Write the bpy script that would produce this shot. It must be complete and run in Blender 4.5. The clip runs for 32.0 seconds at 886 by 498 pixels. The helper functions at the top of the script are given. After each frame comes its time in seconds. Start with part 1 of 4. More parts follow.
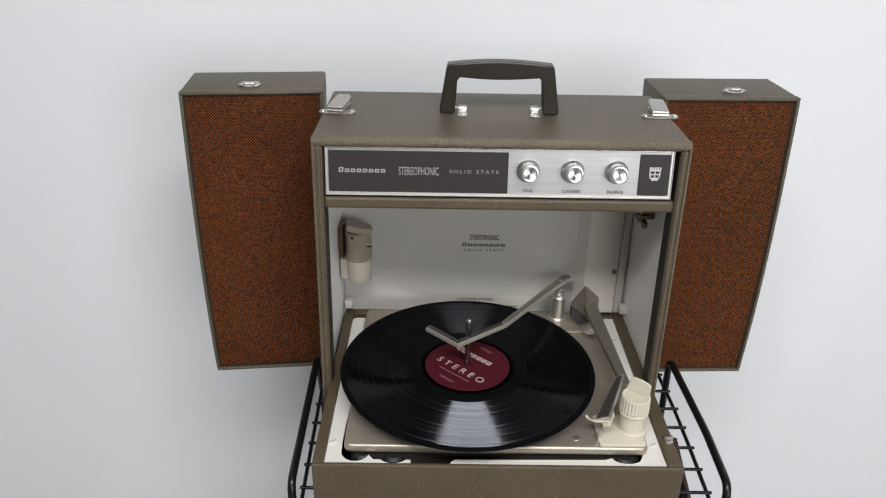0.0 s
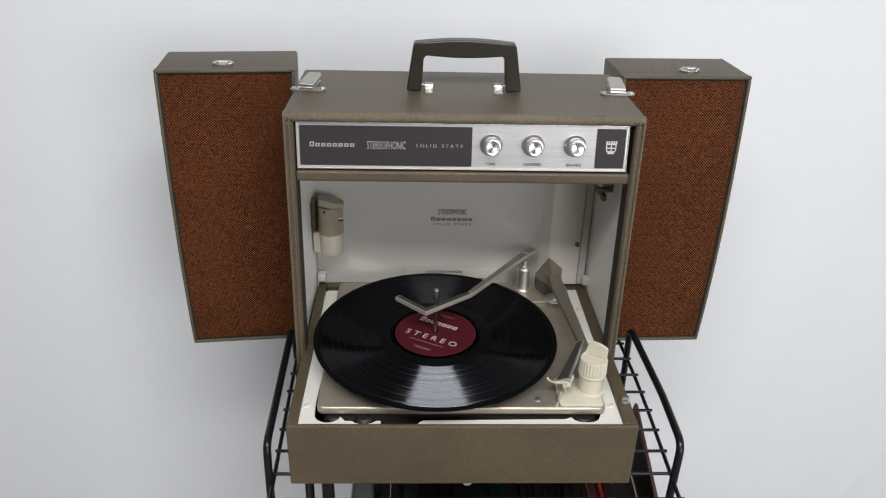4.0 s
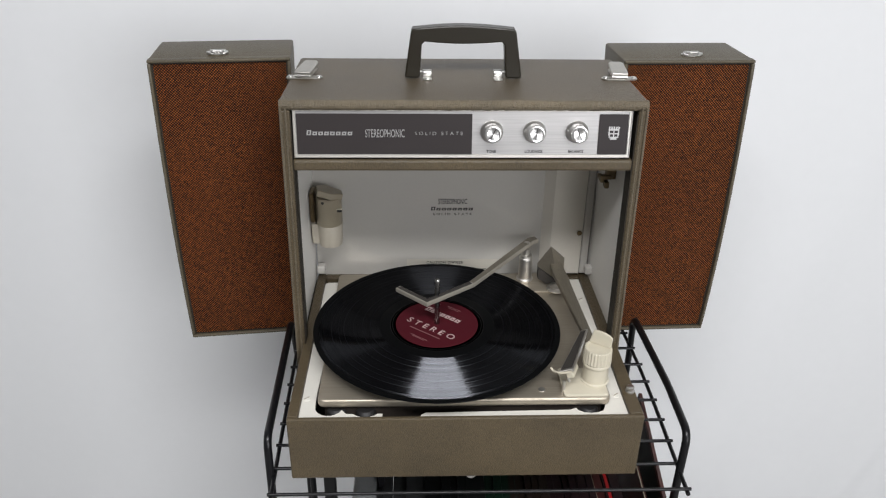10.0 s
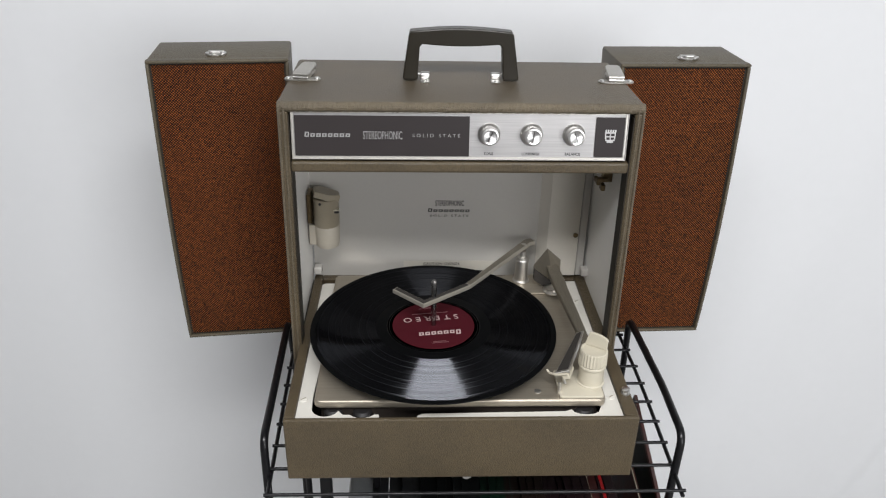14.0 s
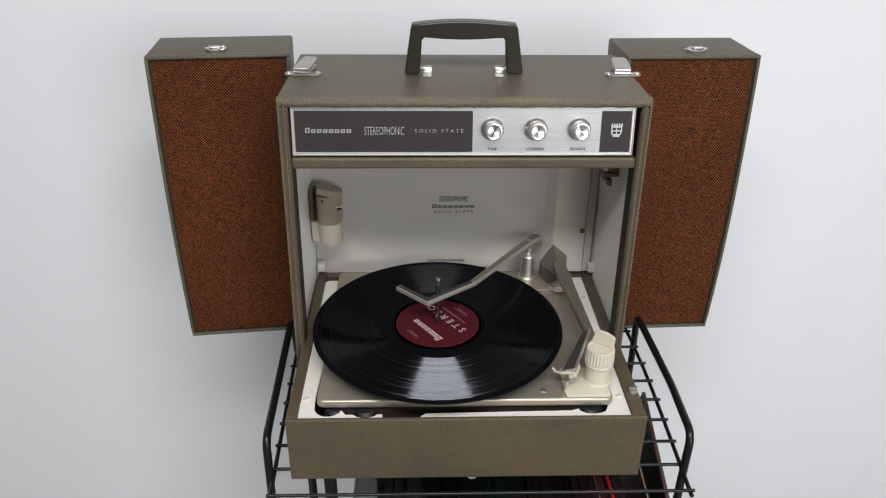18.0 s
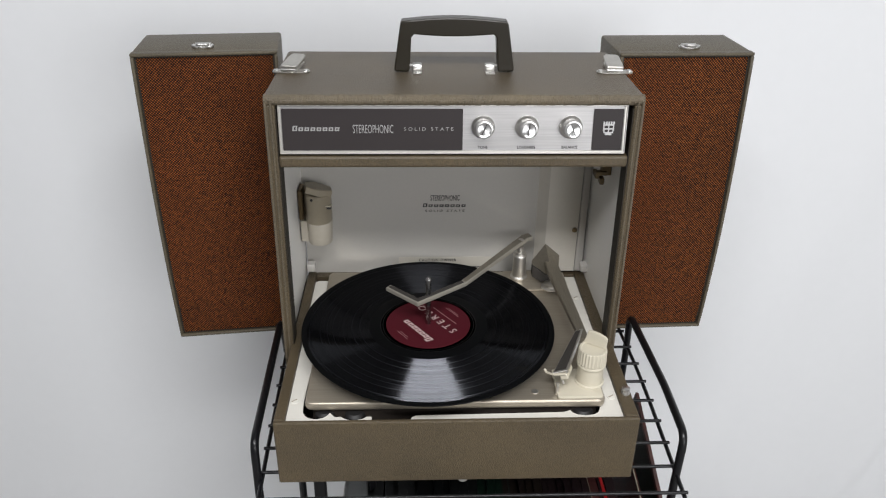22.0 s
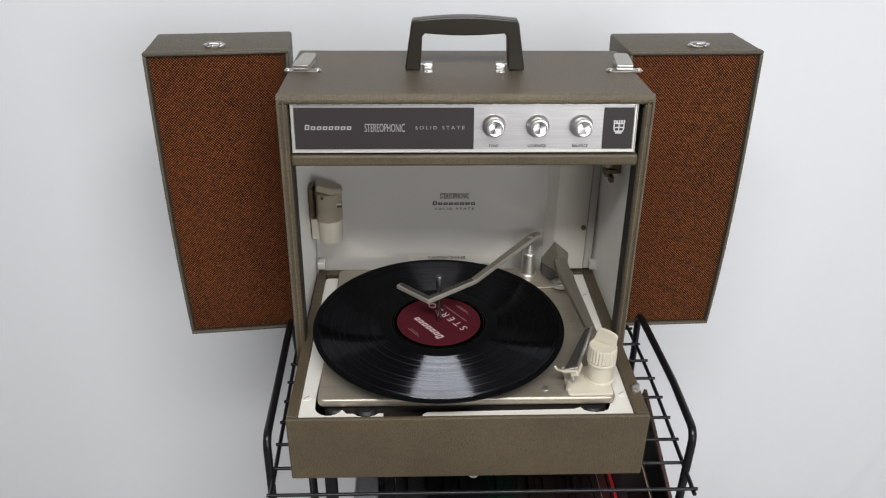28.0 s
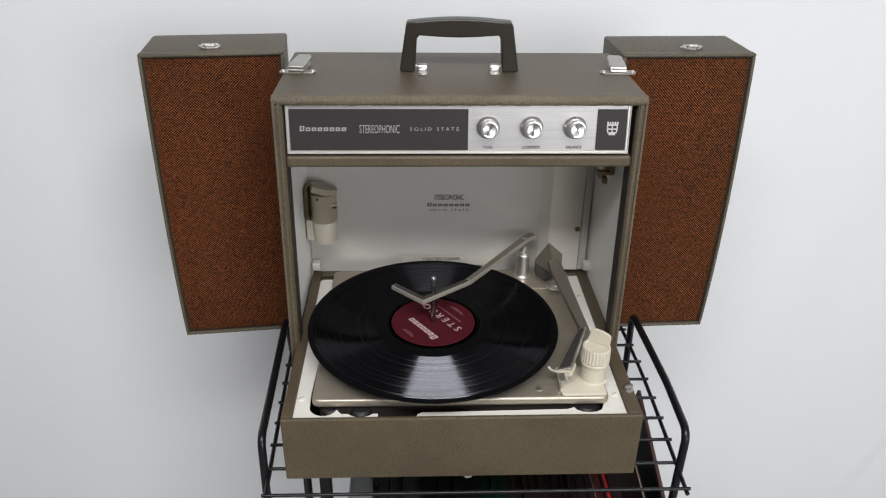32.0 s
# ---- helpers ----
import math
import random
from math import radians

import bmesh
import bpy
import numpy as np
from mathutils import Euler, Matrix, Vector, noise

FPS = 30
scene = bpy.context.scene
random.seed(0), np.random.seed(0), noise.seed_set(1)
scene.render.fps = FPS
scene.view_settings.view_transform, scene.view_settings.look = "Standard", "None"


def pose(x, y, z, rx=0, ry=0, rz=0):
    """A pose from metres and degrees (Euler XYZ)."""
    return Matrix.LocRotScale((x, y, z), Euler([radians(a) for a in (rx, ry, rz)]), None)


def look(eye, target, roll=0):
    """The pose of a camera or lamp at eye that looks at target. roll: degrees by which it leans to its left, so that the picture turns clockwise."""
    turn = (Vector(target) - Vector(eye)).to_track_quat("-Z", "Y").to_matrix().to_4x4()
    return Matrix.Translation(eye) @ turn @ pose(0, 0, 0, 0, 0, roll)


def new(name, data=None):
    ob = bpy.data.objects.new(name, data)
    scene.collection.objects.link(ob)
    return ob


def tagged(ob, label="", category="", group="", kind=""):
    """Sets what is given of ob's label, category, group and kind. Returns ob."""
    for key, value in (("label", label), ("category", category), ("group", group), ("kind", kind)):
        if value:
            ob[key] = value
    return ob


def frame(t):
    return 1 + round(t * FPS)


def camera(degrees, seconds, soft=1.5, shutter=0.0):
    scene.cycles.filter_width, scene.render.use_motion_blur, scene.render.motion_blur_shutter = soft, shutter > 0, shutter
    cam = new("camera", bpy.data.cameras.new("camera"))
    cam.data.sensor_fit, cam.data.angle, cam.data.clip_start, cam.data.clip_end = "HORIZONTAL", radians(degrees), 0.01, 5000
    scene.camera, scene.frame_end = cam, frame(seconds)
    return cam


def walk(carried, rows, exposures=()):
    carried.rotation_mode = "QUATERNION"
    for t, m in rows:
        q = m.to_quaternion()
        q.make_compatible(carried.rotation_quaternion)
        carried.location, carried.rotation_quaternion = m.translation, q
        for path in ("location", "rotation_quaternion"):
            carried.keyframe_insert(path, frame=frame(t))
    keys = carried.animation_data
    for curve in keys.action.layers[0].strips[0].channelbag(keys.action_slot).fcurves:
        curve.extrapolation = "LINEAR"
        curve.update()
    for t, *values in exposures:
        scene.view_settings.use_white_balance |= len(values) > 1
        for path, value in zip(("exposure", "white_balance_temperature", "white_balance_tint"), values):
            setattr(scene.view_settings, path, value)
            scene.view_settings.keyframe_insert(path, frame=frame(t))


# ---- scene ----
FOV = 60.2
cam = camera(FOV, 32.0, soft=1.2)
# seconds, eye x y z, yaw, pitch, roll
ROWS = [
    (0, -0.0687, -0.9406, 1.4707, -0.32, -26.60, 0.96),
    (0.2, -0.0587, -0.9631, 1.4673, 1.56, -26.83, -0.44),
    (0.5, -0.0466, -0.9898, 1.4719, 0.71, -26.33, -1.07),
    (1, -0.0528, -1.0060, 1.4709, 0.21, -26.30, 0.46),
    (1.5, -0.0517, -1.0080, 1.4694, -0.20, -26.31, 0.13),
    (2, -0.0496, -1.0031, 1.4713, -1.01, -26.14, 0.19),
    (2.5, -0.0488, -0.9981, 1.4732, -2.07, -27.37, 1.00),
    (4.5, -0.0576, -0.9788, 1.4713, -2.33, -27.69, 1.74),
    (5, -0.0552, -0.9743, 1.4667, -3.09, -28.01, 1.91),
    (5.5, -0.0546, -0.9698, 1.4653, -2.63, -28.11, 1.88),
    (6, -0.0515, -0.9662, 1.4622, -1.95, -28.69, 1.66),
    (6.5, -0.0409, -0.9597, 1.4551, -2.79, -29.14, 2.20),
    (7, -0.0397, -0.9539, 1.4593, -3.06, -28.76, 2.16),
    (7.5, -0.0382, -0.9530, 1.4601, -2.48, -28.48, 2.06),
    (8, -0.0463, -0.9605, 1.4619, -2.47, -28.41, 2.29),
    (8.5, -0.0498, -0.9657, 1.4623, -2.13, -28.52, 1.38),
    (9, -0.0545, -0.9698, 1.4613, -1.91, -28.53, 0.78),
    (9.5, -0.0563, -0.9712, 1.4636, -2.21, -28.39, 0.90),
    (10, -0.0570, -0.9728, 1.4619, -2.19, -28.05, 0.84),
    (10.5, -0.0601, -0.9718, 1.4641, -2.25, -28.04, 1.10),
    (11, -0.0610, -0.9710, 1.4624, -1.83, -28.09, 1.19),
    (11.5, -0.0592, -0.9719, 1.4620, -1.76, -28.18, 1.31),
    (12, -0.0586, -0.9731, 1.4607, -2.31, -28.12, 1.36),
    (12.5, -0.0603, -0.9734, 1.4622, -2.46, -28.09, 1.52),
    (13, -0.0597, -0.9750, 1.4628, -2.74, -28.07, 1.55),
    (13.5, -0.0593, -0.9757, 1.4640, -2.47, -28.05, 1.24),
    (14, -0.0583, -0.9752, 1.4646, -2.54, -28.00, 1.26),
    (14.5, -0.0582, -0.9755, 1.4642, -2.43, -28.14, 1.02),
    (16.5, -0.0579, -0.9723, 1.4592, -2.49, -28.18, 0.73),
    (17, -0.0566, -0.9680, 1.4605, -2.37, -28.32, 0.95),
    (17.5, -0.0542, -0.9633, 1.4603, -2.48, -28.45, 0.83),
    (18, -0.0523, -0.9611, 1.4617, -1.83, -28.50, 0.63),
    (18.5, -0.0532, -0.9629, 1.4638, -2.11, -28.44, 0.70),
    (19, -0.0541, -0.9616, 1.4629, -2.19, -28.37, 0.79),
    (19.5, -0.0565, -0.9638, 1.4645, -2.26, -27.99, 1.03),
    (20, -0.0547, -0.9633, 1.4642, -2.40, -28.09, 0.89),
    (20.5, -0.0545, -0.9598, 1.4608, -2.24, -28.28, 0.75),
    (21, -0.0499, -0.9574, 1.4600, -2.11, -28.16, 0.59),
    (21.5, -0.0464, -0.9546, 1.4585, -2.17, -28.51, 0.42),
    (22, -0.0462, -0.9506, 1.4571, -2.23, -28.58, 0.74),
    (22.5, -0.0473, -0.9512, 1.4572, -1.98, -28.46, 0.53),
    (23, -0.0508, -0.9548, 1.4606, -2.05, -28.39, 0.69),
    (23.5, -0.0517, -0.9557, 1.4596, -2.32, -28.48, 0.84),
    (24, -0.0548, -0.9561, 1.4634, -2.20, -28.53, 0.64),
    (24.5, -0.0574, -0.9602, 1.4648, -2.31, -28.30, 0.81),
    (25, -0.0583, -0.9607, 1.4650, -2.48, -28.63, 1.17),
    (25.5, -0.0556, -0.9599, 1.4624, -2.23, -28.62, 0.70),
    (27.5, -0.0526, -0.9546, 1.4617, -1.74, -28.55, 0.43),
    (28, -0.0543, -0.9545, 1.4609, -1.91, -28.83, 0.55),
    (28.5, -0.0519, -0.9546, 1.4597, -1.84, -29.03, 0.11),
    (29, -0.0536, -0.9553, 1.4602, -1.71, -28.53, 0.28),
    (29.5, -0.0584, -0.9579, 1.4631, -1.82, -28.17, 0.66),
    (30, -0.0653, -0.9570, 1.4637, -2.55, -28.94, 1.14),
    (30.5, -0.0699, -0.9602, 1.4632, -1.84, -28.78, 0.66),
    (31, -0.0643, -0.9622, 1.4632, -2.36, -28.68, 0.75),
    (31.5, -0.0595, -0.9605, 1.4620, -2.50, -28.35, 0.82),
    (32, -0.0536, -0.9588, 1.4608, -2.32, -28.62, 0.79),
]
walk(cam, [(t, pose(x, y, z, 90 + pitch, 0, yaw) @ pose(0, 0, 0, 0, 0, roll)) for t, x, y, z, yaw, pitch, roll in ROWS])

# ---- light ----
world = bpy.data.worlds.new("world")
scene.world = world
world.use_nodes = True
world.node_tree.nodes["Background"].inputs["Color"].default_value = (0.9, 0.95, 1.0, 1)
world.node_tree.nodes["Background"].inputs["Strength"].default_value = 0.02
scene.view_settings.exposure = 0.0


FILL_X = 1.28


def ceiling_lamp(name, x, y, z, sx, sy, watts, colour, aim=None):
    lamp = bpy.data.lights.new(name, "AREA")
    lamp.shape, lamp.size, lamp.size_y, lamp.energy, lamp.color = "RECTANGLE", sx, sy, watts, colour
    ob = new(name, lamp)
    ob.matrix_world = look((x, y, z), aim or (x, y - 0.001, 0))
    return ob


# unseen fill lamp behind the viewer, added for frontal light, and one ceiling panel
ceiling_lamp("front_fill_lamp", FILL_X, -3.16, 1.75, 1.7, 1.2, 46, (0.97, 0.975, 1.0), (FILL_X - 0.2, 0.0, 1.0))
ceiling_lamp("ceiling_panel", 0.03, -1.50, 2.57, 1.60, 0.44, 62, (0.98, 0.98, 1.0))


# ---- materials ----
def shader(name):
    m = bpy.data.materials.new(name)
    m.use_nodes = True
    return m, m.node_tree, m.node_tree.nodes["Principled BSDF"]


def link(nt, a, b):
    nt.links.new(a, b)


def node(nt, kind, **inputs):
    n = nt.nodes.new(kind)
    for key, value in inputs.items():
        n.inputs[key.replace("_", " ")].default_value = value
    return n


def ramp(nt, fac, stops):
    n = nt.nodes.new("ShaderNodeValToRGB")
    while len(n.color_ramp.elements) < len(stops):
        n.color_ramp.elements.new(0.5)
    for e, (p, c) in zip(n.color_ramp.elements, stops):
        e.position, e.color = p, (*c, 1)
    link(nt, fac, n.inputs["Fac"])
    return n


def coat(name, colour, rough=0.5, metal=0.0, grain=300.0, bump=0.1, vary=0.12, blotch=9.0, depth=0.0006, spec=0.5):
    """A surface with fine grain, slow blotches of tone and a little relief."""
    m, nt, b = shader(name)
    tc = node(nt, "ShaderNodeTexCoord")
    fine = node(nt, "ShaderNodeTexNoise", Scale=grain, Detail=3.0)
    slow = node(nt, "ShaderNodeTexNoise", Scale=blotch, Detail=4.0)
    link(nt, tc.outputs["Object"], fine.inputs["Vector"])
    link(nt, tc.outputs["Object"], slow.inputs["Vector"])
    add = nt.nodes.new("ShaderNodeMath")
    add.operation = "MULTIPLY_ADD"
    add.inputs[1].default_value = 0.6
    link(nt, slow.outputs["Fac"], add.inputs[0])
    half = nt.nodes.new("ShaderNodeMath")
    half.operation, half.inputs[1].default_value = "MULTIPLY", 0.4
    link(nt, fine.outputs["Fac"], half.inputs[0])
    link(nt, half.outputs[0], add.inputs[2])
    lo, hi = [max(0.0, c * (1 - vary)) for c in colour], [min(1.0, c * (1 + vary)) for c in colour]
    r = ramp(nt, add.outputs[0], [(0.3, lo), (0.7, hi)])
    link(nt, r.outputs["Color"], b.inputs["Base Color"])
    rr = nt.nodes.new("ShaderNodeMapRange")
    rr.inputs["To Min"].default_value, rr.inputs["To Max"].default_value = max(0.03, rough * 0.85), min(1.0, rough * 1.15)
    link(nt, slow.outputs["Fac"], rr.inputs["Value"])
    link(nt, rr.outputs["Result"], b.inputs["Roughness"])
    b.inputs["Metallic"].default_value = metal
    b.inputs["Specular IOR Level"].default_value = spec
    if bump:
        bp = node(nt, "ShaderNodeBump", Strength=bump, Distance=depth)
        link(nt, fine.outputs["Fac"], bp.inputs["Height"])
        link(nt, bp.outputs["Normal"], b.inputs["Normal"])
    return m


def leatherette(name, colour, pits=900.0, bump=0.5, rough=0.5, spec=0.5):
    """Pebbled vinyl cloth: small grains with dark creases, worn lighter in patches."""
    m, nt, b = shader(name)
    tc = node(nt, "ShaderNodeTexCoord")
    vor = node(nt, "ShaderNodeTexVoronoi", Scale=pits)
    slow = node(nt, "ShaderNodeTexNoise", Scale=14.0, Detail=5.0)
    fine = node(nt, "ShaderNodeTexNoise", Scale=420.0, Detail=2.0)
    for n in (vor, slow, fine):
        link(nt, tc.outputs["Object"], n.inputs["Vector"])
    grains = ramp(nt, vor.outputs["Distance"], [(0.0, [c * 1.30 for c in colour]), (0.45, colour), (0.85, [c * 0.78 for c in colour])])
    mix = nt.nodes.new("ShaderNodeMix")
    mix.data_type, mix.blend_type = "RGBA", "MULTIPLY"
    mix.inputs["Factor"].default_value = 1.0
    tone = ramp(nt, slow.outputs["Fac"], [(0.3, (0.84, 0.84, 0.85)), (0.7, (1.12, 1.1, 1.06))])
    link(nt, grains.outputs["Color"], mix.inputs["A"])
    link(nt, tone.outputs["Color"], mix.inputs["B"])
    mix2 = nt.nodes.new("ShaderNodeMix")
    mix2.data_type, mix2.blend_type = "RGBA", "MULTIPLY"
    mix2.inputs["Factor"].default_value = 1.0
    tone2 = ramp(nt, fine.outputs["Fac"], [(0.35, (0.92, 0.92, 0.92)), (0.65, (1.08, 1.08, 1.06))])
    link(nt, mix.outputs["Result"], mix2.inputs["A"])
    link(nt, tone2.outputs["Color"], mix2.inputs["B"])
    link(nt, mix2.outputs["Result"], b.inputs["Base Color"])
    b.inputs["Roughness"].default_value = rough
    b.inputs["Specular IOR Level"].default_value = spec
    bp = node(nt, "ShaderNodeBump", Strength=bump, Distance=0.0012)
    bp.invert = True
    link(nt, vor.outputs["Distance"], bp.inputs["Height"])
    link(nt, bp.outputs["Normal"], b.inputs["Normal"])
    return m


def weave(name, light, dark, pitch=0.0032):
    """Grille cloth: a diagonal basket weave of rust threads over dark ones."""
    m, nt, b = shader(name)
    tc = node(nt, "ShaderNodeTexCoord")
    sep = node(nt, "ShaderNodeSeparateXYZ")
    link(nt, tc.outputs["Object"], sep.inputs[0])

    def math_node(op, a, c=None):
        n = nt.nodes.new("ShaderNodeMath")
        n.operation = op
        for k, v in enumerate((a, c)):
            if v is None:
                continue
            if isinstance(v, float):
                n.inputs[k].default_value = v
            else:
                link(nt, v, n.inputs[k])
        return n.outputs[0]

    w = 2 * math.pi / pitch
    wob = node(nt, "ShaderNodeTexNoise", Scale=60.0, Detail=2.0)
    link(nt, tc.outputs["Object"], wob.inputs["Vector"])
    shift = math_node("MULTIPLY", wob.outputs["Fac"], 1.4)
    a = math_node("SINE", math_node("ADD", math_node("MULTIPLY", sep.outputs["X"], w), shift))
    c = math_node("SINE", math_node("ADD", math_node("MULTIPLY", sep.outputs["Z"], w), shift))
    h = math_node("MULTIPLY_ADD", math_node("MULTIPLY", a, c), 0.5)
    nt.nodes[-1].inputs[2].default_value = 0.5
    slant = math_node("COSINE", math_node("ADD", math_node("MULTIPLY", math_node("ADD", sep.outputs["X"], sep.outputs["Z"]), w), math_node("MULTIPLY", shift, 2.0)))
    h = math_node("ADD", h, math_node("MULTIPLY", slant, -0.03))
    slow = node(nt, "ShaderNodeTexNoise", Scale=7.0, Detail=3.0)
    link(nt, tc.outputs["Object"], slow.inputs["Vector"])
    speck = node(nt, "ShaderNodeTexNoise", Scale=260.0, Detail=1.0)
    link(nt, tc.outputs["Object"], speck.inputs["Vector"])
    h2 = math_node("ADD", h, math_node("MULTIPLY", math_node("SUBTRACT", speck.outputs["Fac"], 0.5), 0.55))
    r = ramp(nt, h2, [(0.47, dark), (0.97, light)])
    tone = ramp(nt, slow.outputs["Fac"], [(0.3, (0.85, 0.85, 0.85)), (0.7, (1.1, 1.1, 1.1))])
    mix = nt.nodes.new("ShaderNodeMix")
    mix.data_type, mix.blend_type = "RGBA", "MULTIPLY"
    mix.inputs["Factor"].default_value = 1.0
    link(nt, r.outputs["Color"], mix.inputs["A"])
    link(nt, tone.outputs["Color"], mix.inputs["B"])
    link(nt, mix.outputs["Result"], b.inputs["Base Color"])
    b.inputs["Roughness"].default_value = 0.85
    b.inputs["Specular IOR Level"].default_value = 0.2
    bp = node(nt, "ShaderNodeBump", Strength=0.6, Distance=0.0006)
    link(nt, h, bp.inputs["Height"])
    link(nt, bp.outputs["Normal"], b.inputs["Normal"])
    return m


def grooved_vinyl(name, wall=45.0):
    """Black pressed record: the two walls of its circular grooves, each a gloss lobe stretched along the radius."""
    m, nt, b = shader(name)
    tc = node(nt, "ShaderNodeTexCoord")
    flat = node(nt, "ShaderNodeVectorMath")
    flat.operation = "MULTIPLY"
    flat.inputs[1].default_value = (1, 1, 0)
    link(nt, tc.outputs["Object"], flat.inputs[0])
    length = node(nt, "ShaderNodeVectorMath")
    length.operation = "LENGTH"
    link(nt, flat.outputs[0], length.inputs[0])
    out = node(nt, "ShaderNodeVectorMath")
    out.operation = "NORMALIZE"
    link(nt, flat.outputs[0], out.inputs[0])
    bands = node(nt, "ShaderNodeTexNoise", Scale=300.0, Detail=5.0)
    bands.noise_dimensions = "1D"
    link(nt, length.outputs["Value"], bands.inputs["W"])
    rr = nt.nodes.new("ShaderNodeMapRange")
    rr.inputs["From Min"].default_value, rr.inputs["From Max"].default_value = 0.38, 0.66
    rr.inputs["To Min"].default_value, rr.inputs["To Max"].default_value = 0.145, 0.28
    link(nt, bands.outputs["Fac"], rr.inputs["Value"])
    wide = node(nt, "ShaderNodeTexNoise", Scale=170.0, Detail=3.0)
    wide.noise_dimensions = "1D"
    link(nt, length.outputs["Value"], wide.inputs["W"])
    tint = ramp(nt, wide.outputs["Fac"], [(0.36, (0.0240, 0.0250, 0.0270)), (0.60, (0.0300, 0.0310, 0.0340))])
    stretch = nt.nodes.new("ShaderNodeMapRange")
    stretch.inputs["From Min"].default_value, stretch.inputs["From Max"].default_value = 0.40, 0.66
    stretch.inputs["To Min"].default_value, stretch.inputs["To Max"].default_value = 0.76, -0.02
    link(nt, bands.outputs["Fac"], stretch.inputs["Value"])
    tan = nt.nodes.new("ShaderNodeTangent")
    tan.direction_type, tan.axis = "RADIAL", "Z"
    lobes = []
    for sign in (1, -1):
        p = nt.nodes.new("ShaderNodeBsdfAnisotropic")
        p.distribution = "GGX"
        link(nt, tint.outputs["Color"], p.inputs["Color"])
        lean = node(nt, "ShaderNodeVectorMath")
        lean.operation = "MULTIPLY_ADD"
        k = sign * math.tan(radians(wall))
        lean.inputs[1].default_value = (k, k, 0)
        lean.inputs[2].default_value = (0, 0, 1)
        link(nt, out.outputs[0], lean.inputs[0])
        turn = nt.nodes.new("ShaderNodeVectorTransform")
        turn.vector_type, turn.convert_from, turn.convert_to = "NORMAL", "OBJECT", "WORLD"
        link(nt, lean.outputs[0], turn.inputs[0])
        link(nt, turn.outputs[0], p.inputs["Normal"])
        link(nt, tan.outputs[0], p.inputs["Tangent"])
        link(nt, rr.outputs["Result"], p.inputs["Roughness"])
        link(nt, stretch.outputs["Result"], p.inputs["Anisotropy"])
        p.inputs["Rotation"].default_value = 0.0
        lobes.append(p)
    mix = nt.nodes.new("ShaderNodeMixShader")
    mix.inputs[0].default_value = 0.17
    link(nt, lobes[0].outputs[0], mix.inputs[1])
    link(nt, lobes[1].outputs[0], mix.inputs[2])
    b.inputs["Base Color"].default_value = (0.0015, 0.0015, 0.0018, 1)
    b.inputs["Specular IOR Level"].default_value = 0.0
    add = nt.nodes.new("ShaderNodeAddShader")
    link(nt, mix.outputs[0], add.inputs[0])
    link(nt, b.outputs[0], add.inputs[1])
    link(nt, add.outputs[0], nt.nodes["Material Output"].inputs["Surface"])
    return m


def brushed(name, colour, rough, axis=0, stretch=60.0, bump=0.03, metal=1.0):
    m, nt, b = shader(name)
    tc = node(nt, "ShaderNodeTexCoord")
    mp = node(nt, "ShaderNodeMapping")
    s = [900.0, 900.0, 900.0]
    s[axis] = 900.0 / stretch
    mp.inputs["Scale"].default_value = s
    link(nt, tc.outputs["Object"], mp.inputs["Vector"])
    n = node(nt, "ShaderNodeTexNoise", Scale=1.0, Detail=3.0)
    link(nt, mp.outputs["Vector"], n.inputs["Vector"])
    r = ramp(nt, n.outputs["Fac"], [(0.3, [c * 0.9 for c in colour]), (0.7, [min(1, c * 1.08) for c in colour])])
    link(nt, r.outputs["Color"], b.inputs["Base Color"])
    b.inputs["Metallic"].default_value, b.inputs["Roughness"].default_value = metal, rough
    bp = node(nt, "ShaderNodeBump", Strength=bump, Distance=0.0003)
    link(nt, n.outputs["Fac"], bp.inputs["Height"])
    link(nt, bp.outputs["Normal"], b.inputs["Normal"])
    return m


def spun(name, colour, rough):
    """Lathe-turned metal: highlights fan out from the centre."""
    m, nt, b = shader(name)
    tan = nt.nodes.new("ShaderNodeTangent")
    tan.direction_type, tan.axis = "RADIAL", "Z"
    link(nt, tan.outputs[0], b.inputs["Tangent"])
    tc = node(nt, "ShaderNodeTexCoord")
    n = node(nt, "ShaderNodeTexNoise", Scale=800.0, Detail=2.0)
    link(nt, tc.outputs["Object"], n.inputs["Vector"])
    r = ramp(nt, n.outputs["Fac"], [(0.3, [c * 0.9 for c in colour]), (0.7, colour)])
    link(nt, r.outputs["Color"], b.inputs["Base Color"])
    b.inputs["Metallic"].default_value, b.inputs["Roughness"].default_value = 1.0, rough
    b.inputs["Anisotropic"].default_value = 0.95
    return m


VINYL = leatherette("taupe_leatherette", (0.081, 0.0622, 0.037), pits=760.0, bump=0.4, rough=0.40, spec=0.42)
SPK_VINYL = leatherette("grey_taupe_leatherette", (0.088, 0.073, 0.047), pits=760.0, bump=0.45)
PIPING = leatherette("worn_edge_binding", (0.118, 0.096, 0.064), pits=760.0, bump=0.7)
GRILLE = weave("rust_grille_cloth", (0.285, 0.083, 0.0165), (0.0060, 0.0026, 0.0012), 0.0036)
WALLPAINT = coat("white_backdrop", (0.80, 0.81, 0.82), rough=0.7, grain=40.0, bump=0.02, vary=0.012, blotch=1.3)
BOUNCE_PAINT = coat("bounce_wall_white", (0.50, 0.50, 0.495), rough=0.8, grain=60.0, bump=0.03, vary=0.02)
ROOMPAINT = coat("grey_room_paint", (0.25, 0.25, 0.248), rough=0.8, grain=60.0, bump=0.03, vary=0.02)
FLOORING = coat("grey_floor", (0.30, 0.295, 0.285), rough=0.5, grain=60.0, bump=0.03, vary=0.08)
